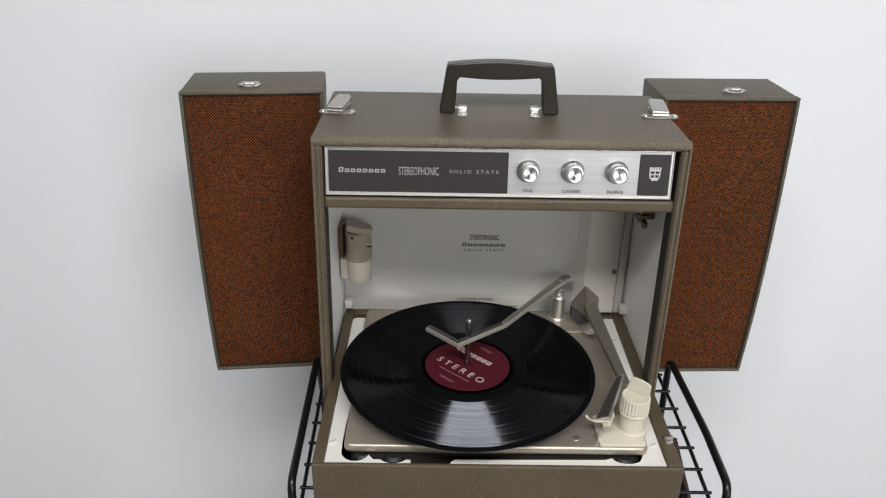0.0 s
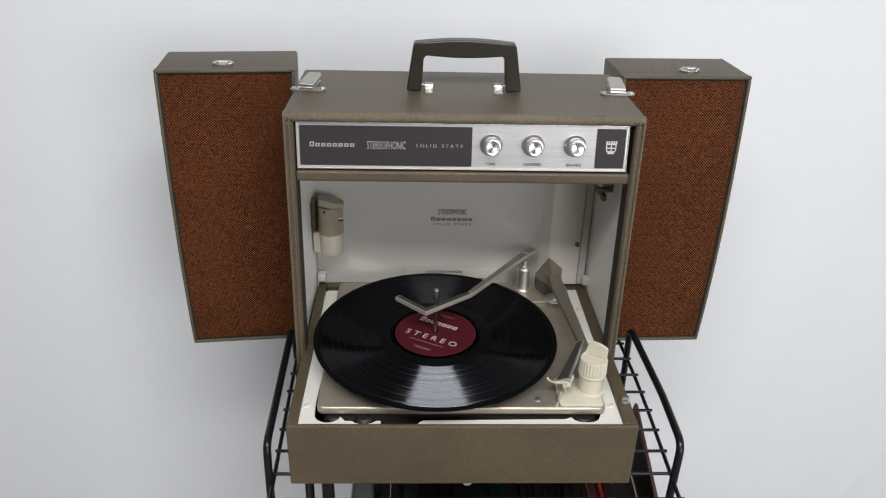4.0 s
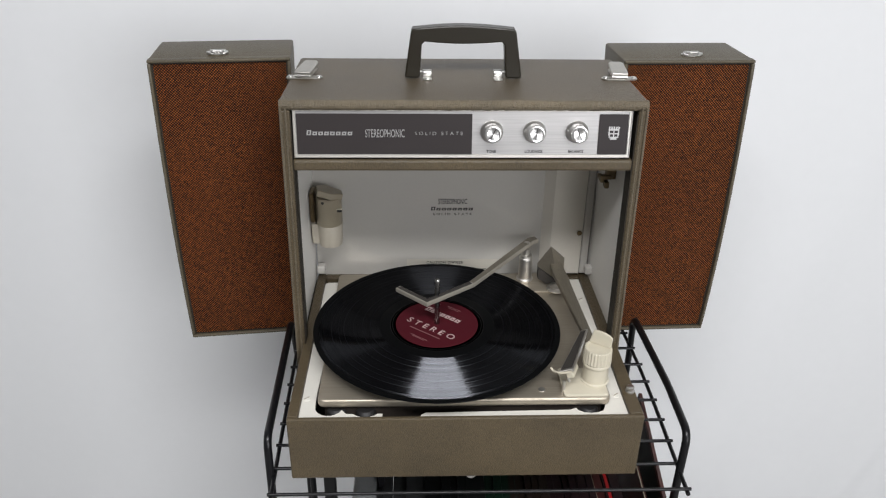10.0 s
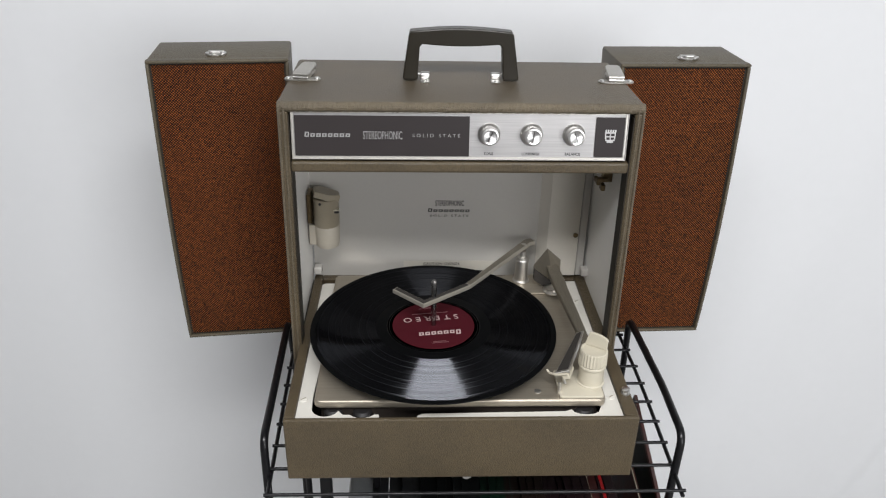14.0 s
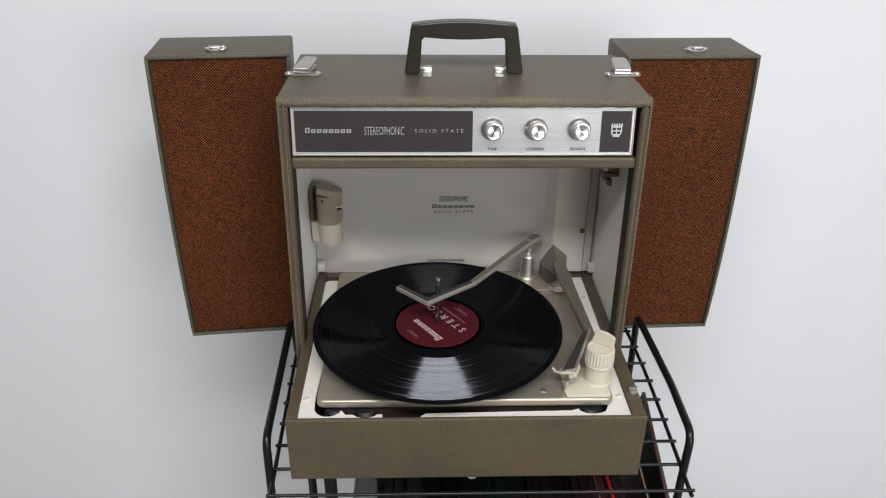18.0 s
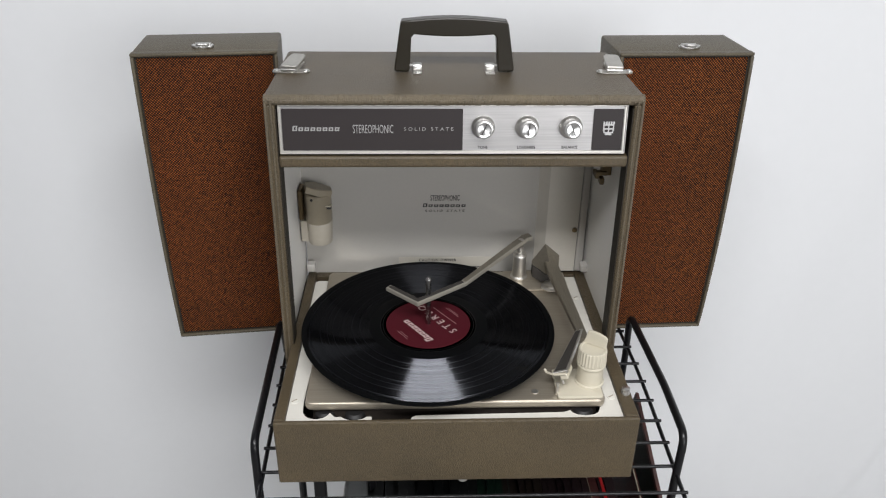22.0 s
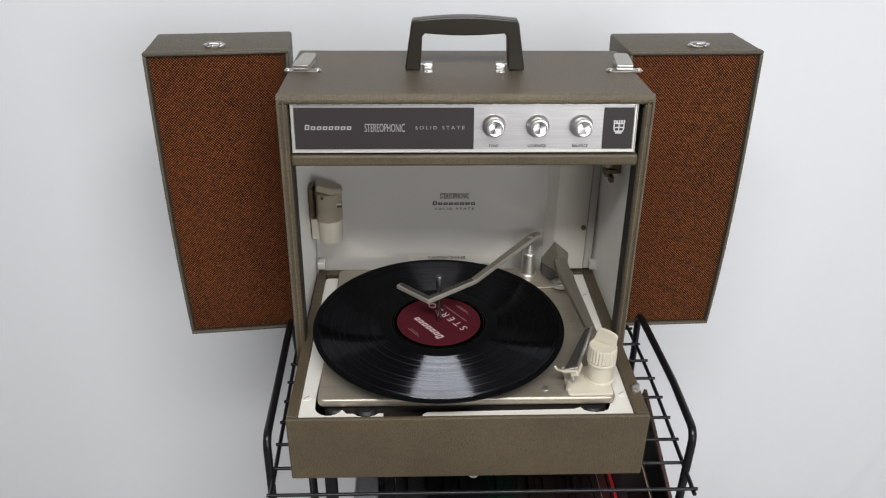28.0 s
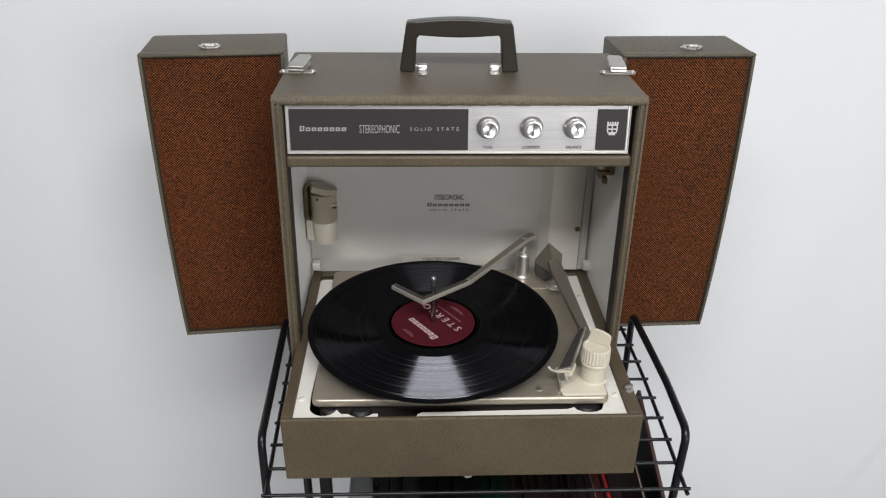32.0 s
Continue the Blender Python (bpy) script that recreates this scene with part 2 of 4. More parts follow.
# paler copy of the liner white: brightness of the lit sides put into colour
SIDE_LINER = coat("lit_white_liner", (0.79, 0.775, 0.74), rough=0.4, grain=250.0, bump=0.03, vary=0.03, blotch=14.0)
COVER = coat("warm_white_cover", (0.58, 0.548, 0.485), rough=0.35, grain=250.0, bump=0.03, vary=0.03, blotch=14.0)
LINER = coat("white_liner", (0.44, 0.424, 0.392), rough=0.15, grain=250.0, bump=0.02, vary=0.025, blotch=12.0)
CREAM = coat("cream_plastic", (0.52, 0.48, 0.38), rough=0.32, grain=200.0, bump=0.02, vary=0.03, blotch=25.0)
DECKWHITE = coat("off_white_board", (0.66, 0.64, 0.58), rough=0.45, grain=220.0, bump=0.03, vary=0.04, blotch=20.0)
HOLDER = coat("cream_holder_plastic", (0.40, 0.365, 0.30), rough=0.35, grain=200.0, bump=0.02, vary=0.04, blotch=25.0)
TANPLASTIC = coat("tan_plastic", (0.27, 0.235, 0.172), rough=0.35, grain=200.0, bump=0.02, vary=0.05)
HANDLE = coat("dark_brown_plastic", (0.0150, 0.0118, 0.0064), spec=0.5, rough=0.34, grain=700.0, bump=0.12, vary=0.1)
CHROME = coat("worn_chrome", (0.62, 0.61, 0.59), rough=0.33, metal=1.0, grain=500.0, bump=0.02, vary=0.05)
NICKEL = coat("satin_nickel", (0.62, 0.60, 0.56), rough=0.46, metal=1.0, grain=400.0, bump=0.02, vary=0.05)
PLATE = brushed("champagne_deck_plate", (0.40, 0.355, 0.285), 0.40, axis=0, metal=0.7)
TONEARM = brushed("dull_champagne_arm", (0.245, 0.220, 0.175), 0.38, axis=1, metal=0.7)
ARM = brushed("grey_satin_arm", (0.47, 0.44, 0.375), 0.36, axis=1, metal=0.6)
FASCIA = brushed("silver_fascia", (0.44, 0.43, 0.425), 0.48, axis=0)
REVEAL = coat("dark_brown_reveal", (0.020, 0.016, 0.011), spec=0.3, rough=0.6, grain=500.0, bump=0.1, vary=0.2)
STEEL = coat("dark_polished_steel", (0.38, 0.37, 0.36), rough=0.2, metal=1.0, grain=400.0, bump=0.02, vary=0.1)
SPUN = spun("spun_aluminium", (0.72, 0.71, 0.70), 0.30)
CHARCOAL = coat("charcoal_enamel", (0.029, 0.0245, 0.0245), spec=0.2, rough=0.45, grain=500.0, bump=0.02, vary=0.06)
DARKINSET = coat("dark_grey_inset", (0.042, 0.038, 0.034), spec=0.2, rough=0.55, grain=400.0, bump=0.05, vary=0.1)
LATCH = coat("worn_latch_metal", (0.45, 0.435, 0.40), rough=0.36, metal=1.0, grain=300.0, bump=0.03, vary=0.12, blotch=60.0)
BLACKWIRE = coat("black_wire_coating", (0.006, 0.006, 0.007), spec=0.3, rough=0.3, grain=400.0, bump=0.05, vary=0.2)
BLACK = coat("black_rubber", (0.012, 0.011, 0.011), rough=0.55, grain=300.0, bump=0.05, vary=0.2)
RECORD = grooved_vinyl("record_vinyl")
DEADWAX = coat("smooth_record_vinyl", (0.0035, 0.0037, 0.004), spec=0.03, rough=0.30, grain=200.0, bump=0.0, vary=0.1)
LABEL = coat("maroon_label_paper", (0.058, 0.0065, 0.011), spec=0.1, rough=0.7, grain=500.0, bump=0.03, vary=0.08, blotch=60.0)
PRINT = coat("pale_ink", (0.48, 0.36, 0.35), rough=0.5, grain=700.0, bump=0.0, vary=0.08)
PRINT_DIM = coat("faded_pale_ink", (0.22, 0.10, 0.105), rough=0.5, grain=700.0, bump=0.0, vary=0.08)
INK = coat("black_ink", (0.02, 0.02, 0.02), rough=0.5, grain=700.0, bump=0.0, vary=0.1)
SILVERINK = coat("silver_ink", (0.42, 0.415, 0.41), rough=0.35, metal=0.6, grain=700.0, bump=0.0, vary=0.06)
DULLINK = coat("dull_silver_ink", (0.33, 0.325, 0.32), rough=0.45, metal=0.4, grain=700.0, bump=0.0, vary=0.06)
STICKER = coat("ivory_paper_sticker", (0.47, 0.445, 0.385), rough=0.6, grain=500.0, bump=0.02, vary=0.04)
BRASS = coat("dark_bronze_metal", (0.16, 0.12, 0.07), rough=0.4, metal=1.0, grain=300.0, bump=0.05, vary=0.2)
CAVITY_SHADE = coat("cavity_shade", (0.02, 0.014, 0.01), rough=0.8, grain=300.0, bump=0.0, vary=0.3)
GREYCARD = coat("grey_worn_card", (0.020, 0.026, 0.023), spec=0.1, rough=0.8, grain=400.0, bump=0.05, vary=0.3)
GLOSSWAX = coat("shiny_record_vinyl", (0.004, 0.004, 0.0045), spec=0.35, rough=0.14, grain=200.0, bump=0.0, vary=0.1)
CLEAR = coat("cloudy_plastic_sleeve", (0.26, 0.268, 0.272), rough=0.25, grain=100.0, bump=0.05, vary=0.15)


# ---- mesh helpers ----
def place_of(ob):
    p = Vector((0, 0, 0))
    while ob:
        p, ob = p + ob.location, ob.parent
    return p


def part(name, bm, material, parent=None, label="", smooth=None, at=None):
    """Links a bmesh, given in world metres, as one mesh object under a thing or a part."""
    base = place_of(parent) if parent else Vector((0, 0, 0))
    origin = Vector(at) if at is not None else base
    bmesh.ops.translate(bm, verts=bm.verts, vec=-origin)
    if smooth is not None:
        lim = math.cos(radians(smooth))
        for f in bm.faces:
            f.smooth = True
        for e in bm.edges:
            if len(e.link_faces) == 2 and e.link_faces[0].normal.dot(e.link_faces[1].normal) < lim:
                e.smooth = False
    me = bpy.data.meshes.new(name)
    bm.normal_update()
    bm.to_mesh(me)
    bm.free()
    me.materials.append(material)
    ob = new(name, me)
    ob.parent = parent
    ob.location = origin - base
    if label:
        ob["label"] = label
    return ob


def thing(name, at, label, category, group="", kind=""):
    ob = new(name)
    ob.empty_display_size = 0.02
    ob.location = at
    return tagged(ob, label, category, group, kind)


def box(x0, x1, y0, y1, z0, z1, r=0.0, seg=2, bm=None):
    out = bm or bmesh.new()
    m = Matrix.Translation(((x0 + x1) / 2, (y0 + y1) / 2, (z0 + z1) / 2)) @ Matrix.Diagonal((x1 - x0, y1 - y0, z1 - z0, 1))
    made = bmesh.ops.create_cube(out, size=1, matrix=m)
    if r:
        edges = list({e for v in made["verts"] for e in v.link_edges})
        bmesh.ops.bevel(out, geom=edges, offset=r, segments=seg, profile=0.5, affect="EDGES")
    return out


def turned(profile, x=0.0, y=0.0, z=0.0, seg=32, bm=None, m=None):
    """A solid of revolution about z from (radius, height) pairs, closed at both ends."""
    out = bm or bmesh.new()
    rings = []
    for r, h in profile:
        if r < 1e-6:
            rings.append([out.verts.new((x, y, z + h))])
        else:
            rings.append([out.verts.new((x + r * math.cos(2 * math.pi * k / seg), y + r * math.sin(2 * math.pi * k / seg), z + h)) for k in range(seg)])
    for a, b in zip(rings, rings[1:]):
        for k in range(seg):
            j = (k + 1) % seg
            if len(a) == 1 and len(b) == 1:
                break
            if len(a) == 1:
                out.faces.new((a[0], b[j], b[k]))
            elif len(b) == 1:
                out.faces.new((a[k], a[j], b[0]))
            else:
                out.faces.new((a[k], a[j], b[j], b[k]))
    if len(rings[0]) > 1:
        out.faces.new(rings[0][::-1])
    if len(rings[-1]) > 1:
        out.faces.new(rings[-1])
    if m is not None:
        bmesh.ops.transform(out, matrix=m, verts=[v for ring in rings for v in ring])
    bmesh.ops.recalc_face_normals(out, faces=out.faces)
    return out


def tube(points, r, seg=10, bm=None, closed=False):
    """A round rod along a polyline."""
    out = bm or bmesh.new()
    pts = [Vector(p) for p in points]
    rings = []
    n = len(pts)
    for i, p in enumerate(pts):
        a = pts[i - 1] if (i > 0 or closed) else p
        b = pts[(i + 1) % n] if (i < n - 1 or closed) else p
        d = (b - a).normalized()
        side = d.cross(Vector((0.8, -0.45, 0.4))).normalized()
        up = side.cross(d)
        rings.append([out.verts.new(p + r * (math.cos(2 * math.pi * k / seg) * side + math.sin(2 * math.pi * k / seg) * up)) for k in range(seg)])
    pairs = list(zip(rings, rings[1:])) + ([(rings[-1], rings[0])] if closed else [])
    for a, b in pairs:
        for k in range(seg):
            j = (k + 1) % seg
            out.faces.new((a[k], a[j], b[j], b[k]))
    if not closed:
        out.faces.new(rings[0][::-1])
        out.faces.new(rings[-1])
    bmesh.ops.recalc_face_normals(out, faces=out.faces)
    return out


def bend(points, r, steps=5):
    """The polyline with its inner corners rounded by about r."""
    pts = [Vector(p) for p in points]
    out = [pts[0]]
    for a, p, b in zip(pts, pts[1:], pts[2:]):
        u, v = (a - p), (b - p)
        k = min(r, u.length * 0.45, v.length * 0.45)
        s, e = p + u.normalized() * k, p + v.normalized() * k
        for i in range(steps + 1):
            t = i / steps
            out.append((1 - t) ** 2 * s + 2 * t * (1 - t) * p + t * t * e)
    out.append(pts[-1])
    return out


def slab(outline, z0, z1, r=0.0, seg=2, m=None, bm=None):
    """A flat plate: an outline in x and y between two heights, its edges rounded by r."""
    out = bm or bmesh.new()
    low = [out.verts.new((x, y, z0)) for x, y in outline]
    top = [out.verts.new((x, y, z1)) for x, y in outline]
    faces = [out.faces.new(low[::-1]), out.faces.new(top)]
    n = len(outline)
    for i in range(n):
        j = (i + 1) % n
        faces.append(out.faces.new((low[i], low[j], top[j], top[i])))
    bmesh.ops.recalc_face_normals(out, faces=faces)
    verts = low + top
    if r:
        edges = [e for e in faces[0].edges] + [e for e in faces[1].edges]
        bmesh.ops.bevel(out, geom=edges, offset=r, segments=seg, profile=0.5, affect="EDGES")
    if m is not None:
        bmesh.ops.transform(out, matrix=m, verts=out.verts)
    return out


def rounded(x0, x1, y0, y1, r, steps=5):
    out = []
    for cx, cy, a in ((x1 - r, y1 - r, 0), (x0 + r, y1 - r, 90), (x0 + r, y0 + r, 180), (x1 - r, y0 + r, 270)):
        for k in range(steps + 1):
            t = radians(a + 90 * k / steps)
            out.append((cx + r * math.cos(t), cy + r * math.sin(t)))
    return out


def lettering(text, width, height, m, thick=0.0002, spacing=1.0, shear=0.0, weight=0.004):
    """Words as a thin mesh in the xy plane of m, centred, of that width and height."""
    cu = bpy.data.curves.new("words", "FONT")
    cu.body, cu.align_x, cu.align_y, cu.extrude = text, "CENTER", "CENTER", 0.02
    cu.space_character, cu.shear, cu.resolution_u, cu.offset = spacing, shear, 3, weight
    tmp = bpy.data.objects.new("words", cu)
    scene.collection.objects.link(tmp)
    bpy.context.view_layer.update()
    me = bpy.data.meshes.new_from_object(tmp.evaluated_get(bpy.context.evaluated_depsgraph_get()))
    bm = bmesh.new()
    bm.from_mesh(me)
    bpy.data.objects.remove(tmp)
    bpy.data.meshes.remove(me)
    bpy.data.curves.remove(cu)
    xs, ys = [v.co.x for v in bm.verts], [v.co.y for v in bm.verts]
    sx, sy = width / (max(xs) - min(xs)), height / (max(ys) - min(ys))
    mid = Vector(((max(xs) + min(xs)) / 2, (max(ys) + min(ys)) / 2, 0))
    for v in bm.verts:
        v.co = m @ Vector(((v.co.x - mid.x) * sx, (v.co.y - mid.y) * sy, thick if v.co.z > 0 else 0.0))
    return bm


def bars(rects, m, thick=0.0002, bm=None):
    """Thin flat bars (x0, x1, y0, y1) in the xy plane of m."""
    out = bm or bmesh.new()
    for x0, x1, y0, y1 in rects:
        bmesh.ops.create_cube(out, size=1, matrix=m @ Matrix.Translation(((x0 + x1) / 2, (y0 + y1) / 2, thick / 2)) @ Matrix.Diagonal((x1 - x0, y1 - y0, thick, 1)))
    return out


def brand_mark(width, height, letters, m, material, parent):
    """A brand word drawn as a row of plain slanted hollow blocks, the first one taller."""
    step = width / letters
    lean = m @ Matrix(((1, 0.12, 0, 0), (0, 1, 0, 0), (0, 0, 1, 0), (0, 0, 0, 1)))
    for k in range(letters):
        x0 = -width / 2 + k * step
        x1, y0, y1 = x0 + 0.76 * step, -0.32 * height, (0.5 if k == 0 else 0.26) * height
        s, b = 0.24 * step, 0.17 * height
        part("brand_block", bars([(x0, x0 + s, y0, y1), (x1 - s, x1, y0, y1), (x0 + s, x1 - s, y0, y0 + b), (x0 + s, x1 - s, y1 - b, y1)], lean), material, parent)


# ---- the room ----
def structure(name, bm, material, label):
    return tagged(part(name, bm, material), label, "", "", "structure")


BACK = 0.36
structure("floor", box(-2.2, 2.2, -3.2, BACK, -0.1, 0.0), FLOORING, "plain grey floor")
# unseen walls: grey keeps the record's reflections dark, white east one bounces light
structure("ceiling", box(-2.2, 2.2, -3.2, BACK + 0.1, 2.6, 2.7), ROOMPAINT, "plain grey ceiling")
structure("wall_west", box(-2.3, -2.2, -3.2, BACK + 0.1, 0, 2.6), ROOMPAINT, "plain grey side wall")
structure("wall_east", box(2.2, 2.3, -3.2, BACK + 0.1, 0, 2.6), BOUNCE_PAINT, "unseen white side wall that bounces light")
# unseen wall; its opening only goes with the added fill lamp
south = box(-2.3, FILL_X - 0.9, -3.3, -3.2, 0, 2.6)
box(FILL_X + 0.9, 2.3, -3.3, -3.2, 0, 2.6, bm=south)
box(FILL_X - 0.9, FILL_X + 0.9, -3.3, -3.2, 0, 1.1, bm=south)
box(FILL_X - 0.9, FILL_X + 0.9, -3.3, -3.2, 2.4, 2.6, bm=south)
structure("wall_south", south, ROOMPAINT, "unseen grey wall with an opening behind the fill lamp")


def backdrop():
    """White wall sheet with a few soft creases."""
    bm = bmesh.new()
    nx, nz = 260, 160
    grid = []
    for j in range(nz + 1):
        row = []
        for i in range(nx + 1):
            x, z = -2.2 + 4.4 * i / nx, 2.6 * j / nz
            d = 0.006 * noise.noise((x * 0.9, z * 0.7, 3.1))
            for cx, cz, slope, amp, wide in CREASES:
                s = (x - cx) - slope * (z - cz)
                d += amp * math.exp(-(s / wide) ** 2)
            row.append(bm.verts.new((x, BACK - 0.01 + d, z)))
        grid.append(row)
    for j in range(nz):
        for i in range(nx):
            bm.faces.new((grid[j][i], grid[j][i + 1], grid[j + 1][i + 1], grid[j + 1][i]))
    back = [bm.verts.new(p) for p in ((-2.2, BACK + 0.1, 0), (2.2, BACK + 0.1, 0), (2.2, BACK + 0.1, 2.6), (-2.2, BACK + 0.1, 2.6))]
    bm.faces.new(back[::-1])
    return part("wall_north", bm, WALLPAINT, None, "", 60)


CREASES = [(1.018, 0.221, 0.417, -0.0022, 0.018), (1.045, 0.221, 0.417, 0.0020, 0.022), (0.704, 0.578, 0.247, -0.003, 0.05), (0.80, 0.578, 0.247, 0.003, 0.06), (0.43, 1.2, 0.1, 0.003, 0.05), (-0.75, 0.9, 0.05, -0.004, 0.12)]
tagged(backdrop(), "white backdrop wall with faint soft creases", "", "", "structure")

# ---- the record player ----
PX0, PX1 = -0.2055, 0.2000  # cabinet sides
FRONT, REAR = -0.181, 0.004
TOP, RIM, FOOT = 1.2176, 0.907, 0.8215
player = thing("record_player", (0, -0.15, FOOT - 0.0046), "taupe leatherette portable record player, deck folded down, speakers swung out", "record player")


def cabinet():
    def lean(bm, east=True):
        """The sides stand a little out of square, leaning in towards the top."""
        for v in bm.verts:
            up = (v.co.z - 0.907) / 0.31
            v.co.x += -0.0018 - 0.0042 * up if east else -0.0034 + 0.0048 * up
        return bm

    sides = [(PX0, PX0 + 0.0055), (PX1 - 0.0055, PX1)]
    part("top_board", box(PX0 + 0.0012, PX1 - 0.0058, FRONT, REAR, TOP - 0.009, TOP, 0.003), VINYL, player)
    for a, b in sides:
        part("side_board", lean(box(a, b, FRONT + 0.001, REAR - 0.001, FOOT, TOP - 0.0092, 0.001, 1), a > 0), VINYL, player)
    part("back_board", box(PX0 + 0.0057, PX1 - 0.0125, REAR - 0.008, REAR - 0.0005, FOOT, TOP - 0.0092), VINYL, player)
    # front lips beside the opening: a bound outer edge and a dark inner face
    for a, b, inner in ((PX0 + 0.0005, PX0 + 0.0118, 1), (PX1 - 0.0108, PX1 - 0.0005, -1)):
        east = inner < 0
        part("front_lip", lean(box(a, b, FRONT - 0.0022, FRONT + 0.019, RIM - 0.02, TOP - 0.0095, 0.0015), east), VINYL, player)
        r0, r1 = (b, b + 0.0010) if inner > 0 else (a - 0.0012, a)
        part("inner_reveal", lean(box(r0, r1, FRONT - 0.0008, FRONT + 0.0205, RIM - 0.015, TOP - 0.0140), east), REVEAL, player, "dark brown inner edge")
        for dx, r in ((0.0018, 0.0016), (0.0072, 0.0012)):
            x = a + dx if inner > 0 else b - dx
            part("edge_welt", lean(tube([(x, FRONT - 0.0025, RIM - 0.02), (x, FRONT - 0.0025, TOP - 0.006)], r, 8), east), PIPING, player, "worn lighter edge binding")
    n = 260
    welt = tube([(PX0 + 0.0022 + (PX1 - PX0 - 0.0090) * k / n, FRONT + 0.0028, TOP - 0.0046) for k in range(n + 1)], 0.0058, 14)
    for v in welt.verts:
        out = Vector((0, v.co.y - FRONT - 0.0028, v.co.z - TOP + 0.0046))
        v.co += out * (0.10 * noise.noise(v.co * 260.0) + 0.05 * noise.noise(v.co * 620.0))
    part("edge_welt", welt, PIPING, player, "worn lighter edge binding")
    part("ledge", box(PX0 + 0.0130, PX1 - 0.0180, FRONT - 0.006, FRONT + 0.03, 1.1400, 1.1535, 0.003), VINYL, player, "padded leatherette ledge under the controls")
    # white liners, the sides a lit copy of the back's white
    lx0, lx1 = PX0 + 0.0057, PX1 - 0.0057
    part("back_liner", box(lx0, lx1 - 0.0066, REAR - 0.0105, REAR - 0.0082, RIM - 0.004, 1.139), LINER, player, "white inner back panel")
    part("side_liner", lean(box(lx0, lx0 + 0.0012, FRONT + 0.0207, REAR - 0.0107, RIM - 0.004, 1.139), False), SIDE_LINER, player, "white inner side panel, a lit tone paler than the back")
    part("side_liner", lean(box(lx1 - 0.0012, lx1, FRONT + 0.0207, REAR - 0.0107, RIM - 0.004, 1.139)), SIDE_LINER, player, "white inner side panel, a lit tone paler than the back")
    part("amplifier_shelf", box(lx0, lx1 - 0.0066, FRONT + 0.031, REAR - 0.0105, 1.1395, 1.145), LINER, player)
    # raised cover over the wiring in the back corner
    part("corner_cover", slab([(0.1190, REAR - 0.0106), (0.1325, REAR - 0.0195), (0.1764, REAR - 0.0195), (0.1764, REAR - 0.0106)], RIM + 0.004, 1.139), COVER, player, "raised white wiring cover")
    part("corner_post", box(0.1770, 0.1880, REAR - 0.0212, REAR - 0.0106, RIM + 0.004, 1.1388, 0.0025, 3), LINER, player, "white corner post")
    part("cover_screw", turned([(0.0, -0.0012), (0.0032, -0.001), (0.0036, 0.0012), (0.0, 0.0018)], seg=16, m=pose(0.1718, REAR - 0.0208, 0.9770, 90)), BRASS, player, "dark screw head")
    for x, y, s in ((lx0 + 0.0012, -0.018, 1), (lx1 - 0.0012, -0.024, -1)):
        part("rest_block", box(min(x, x + s * 0.011), max(x, x + s * 0.011), y - 0.010, y + 0.004, 0.9185, 0.9300, 0.002), LINER, player, "small white plastic rest")
    hook = box(0.1770, 0.1885, -0.106, -0.094, 1.096, 1.111, 0.001)
    box(0.1690, 0.1830, -0.109, -0.101, 1.097, 1.102, 0.001, bm=hook)
    box(0.1690, 0.1735, -0.109, -0.091, 1.093, 1.099, 0.001, bm=hook)
    box(0.1745, 0.1800, -0.111, -0.100, 1.086, 1.094, 0.001, bm=hook)
    part("catch", hook, BRASS, player, "dark metal lid catch")


cabinet()


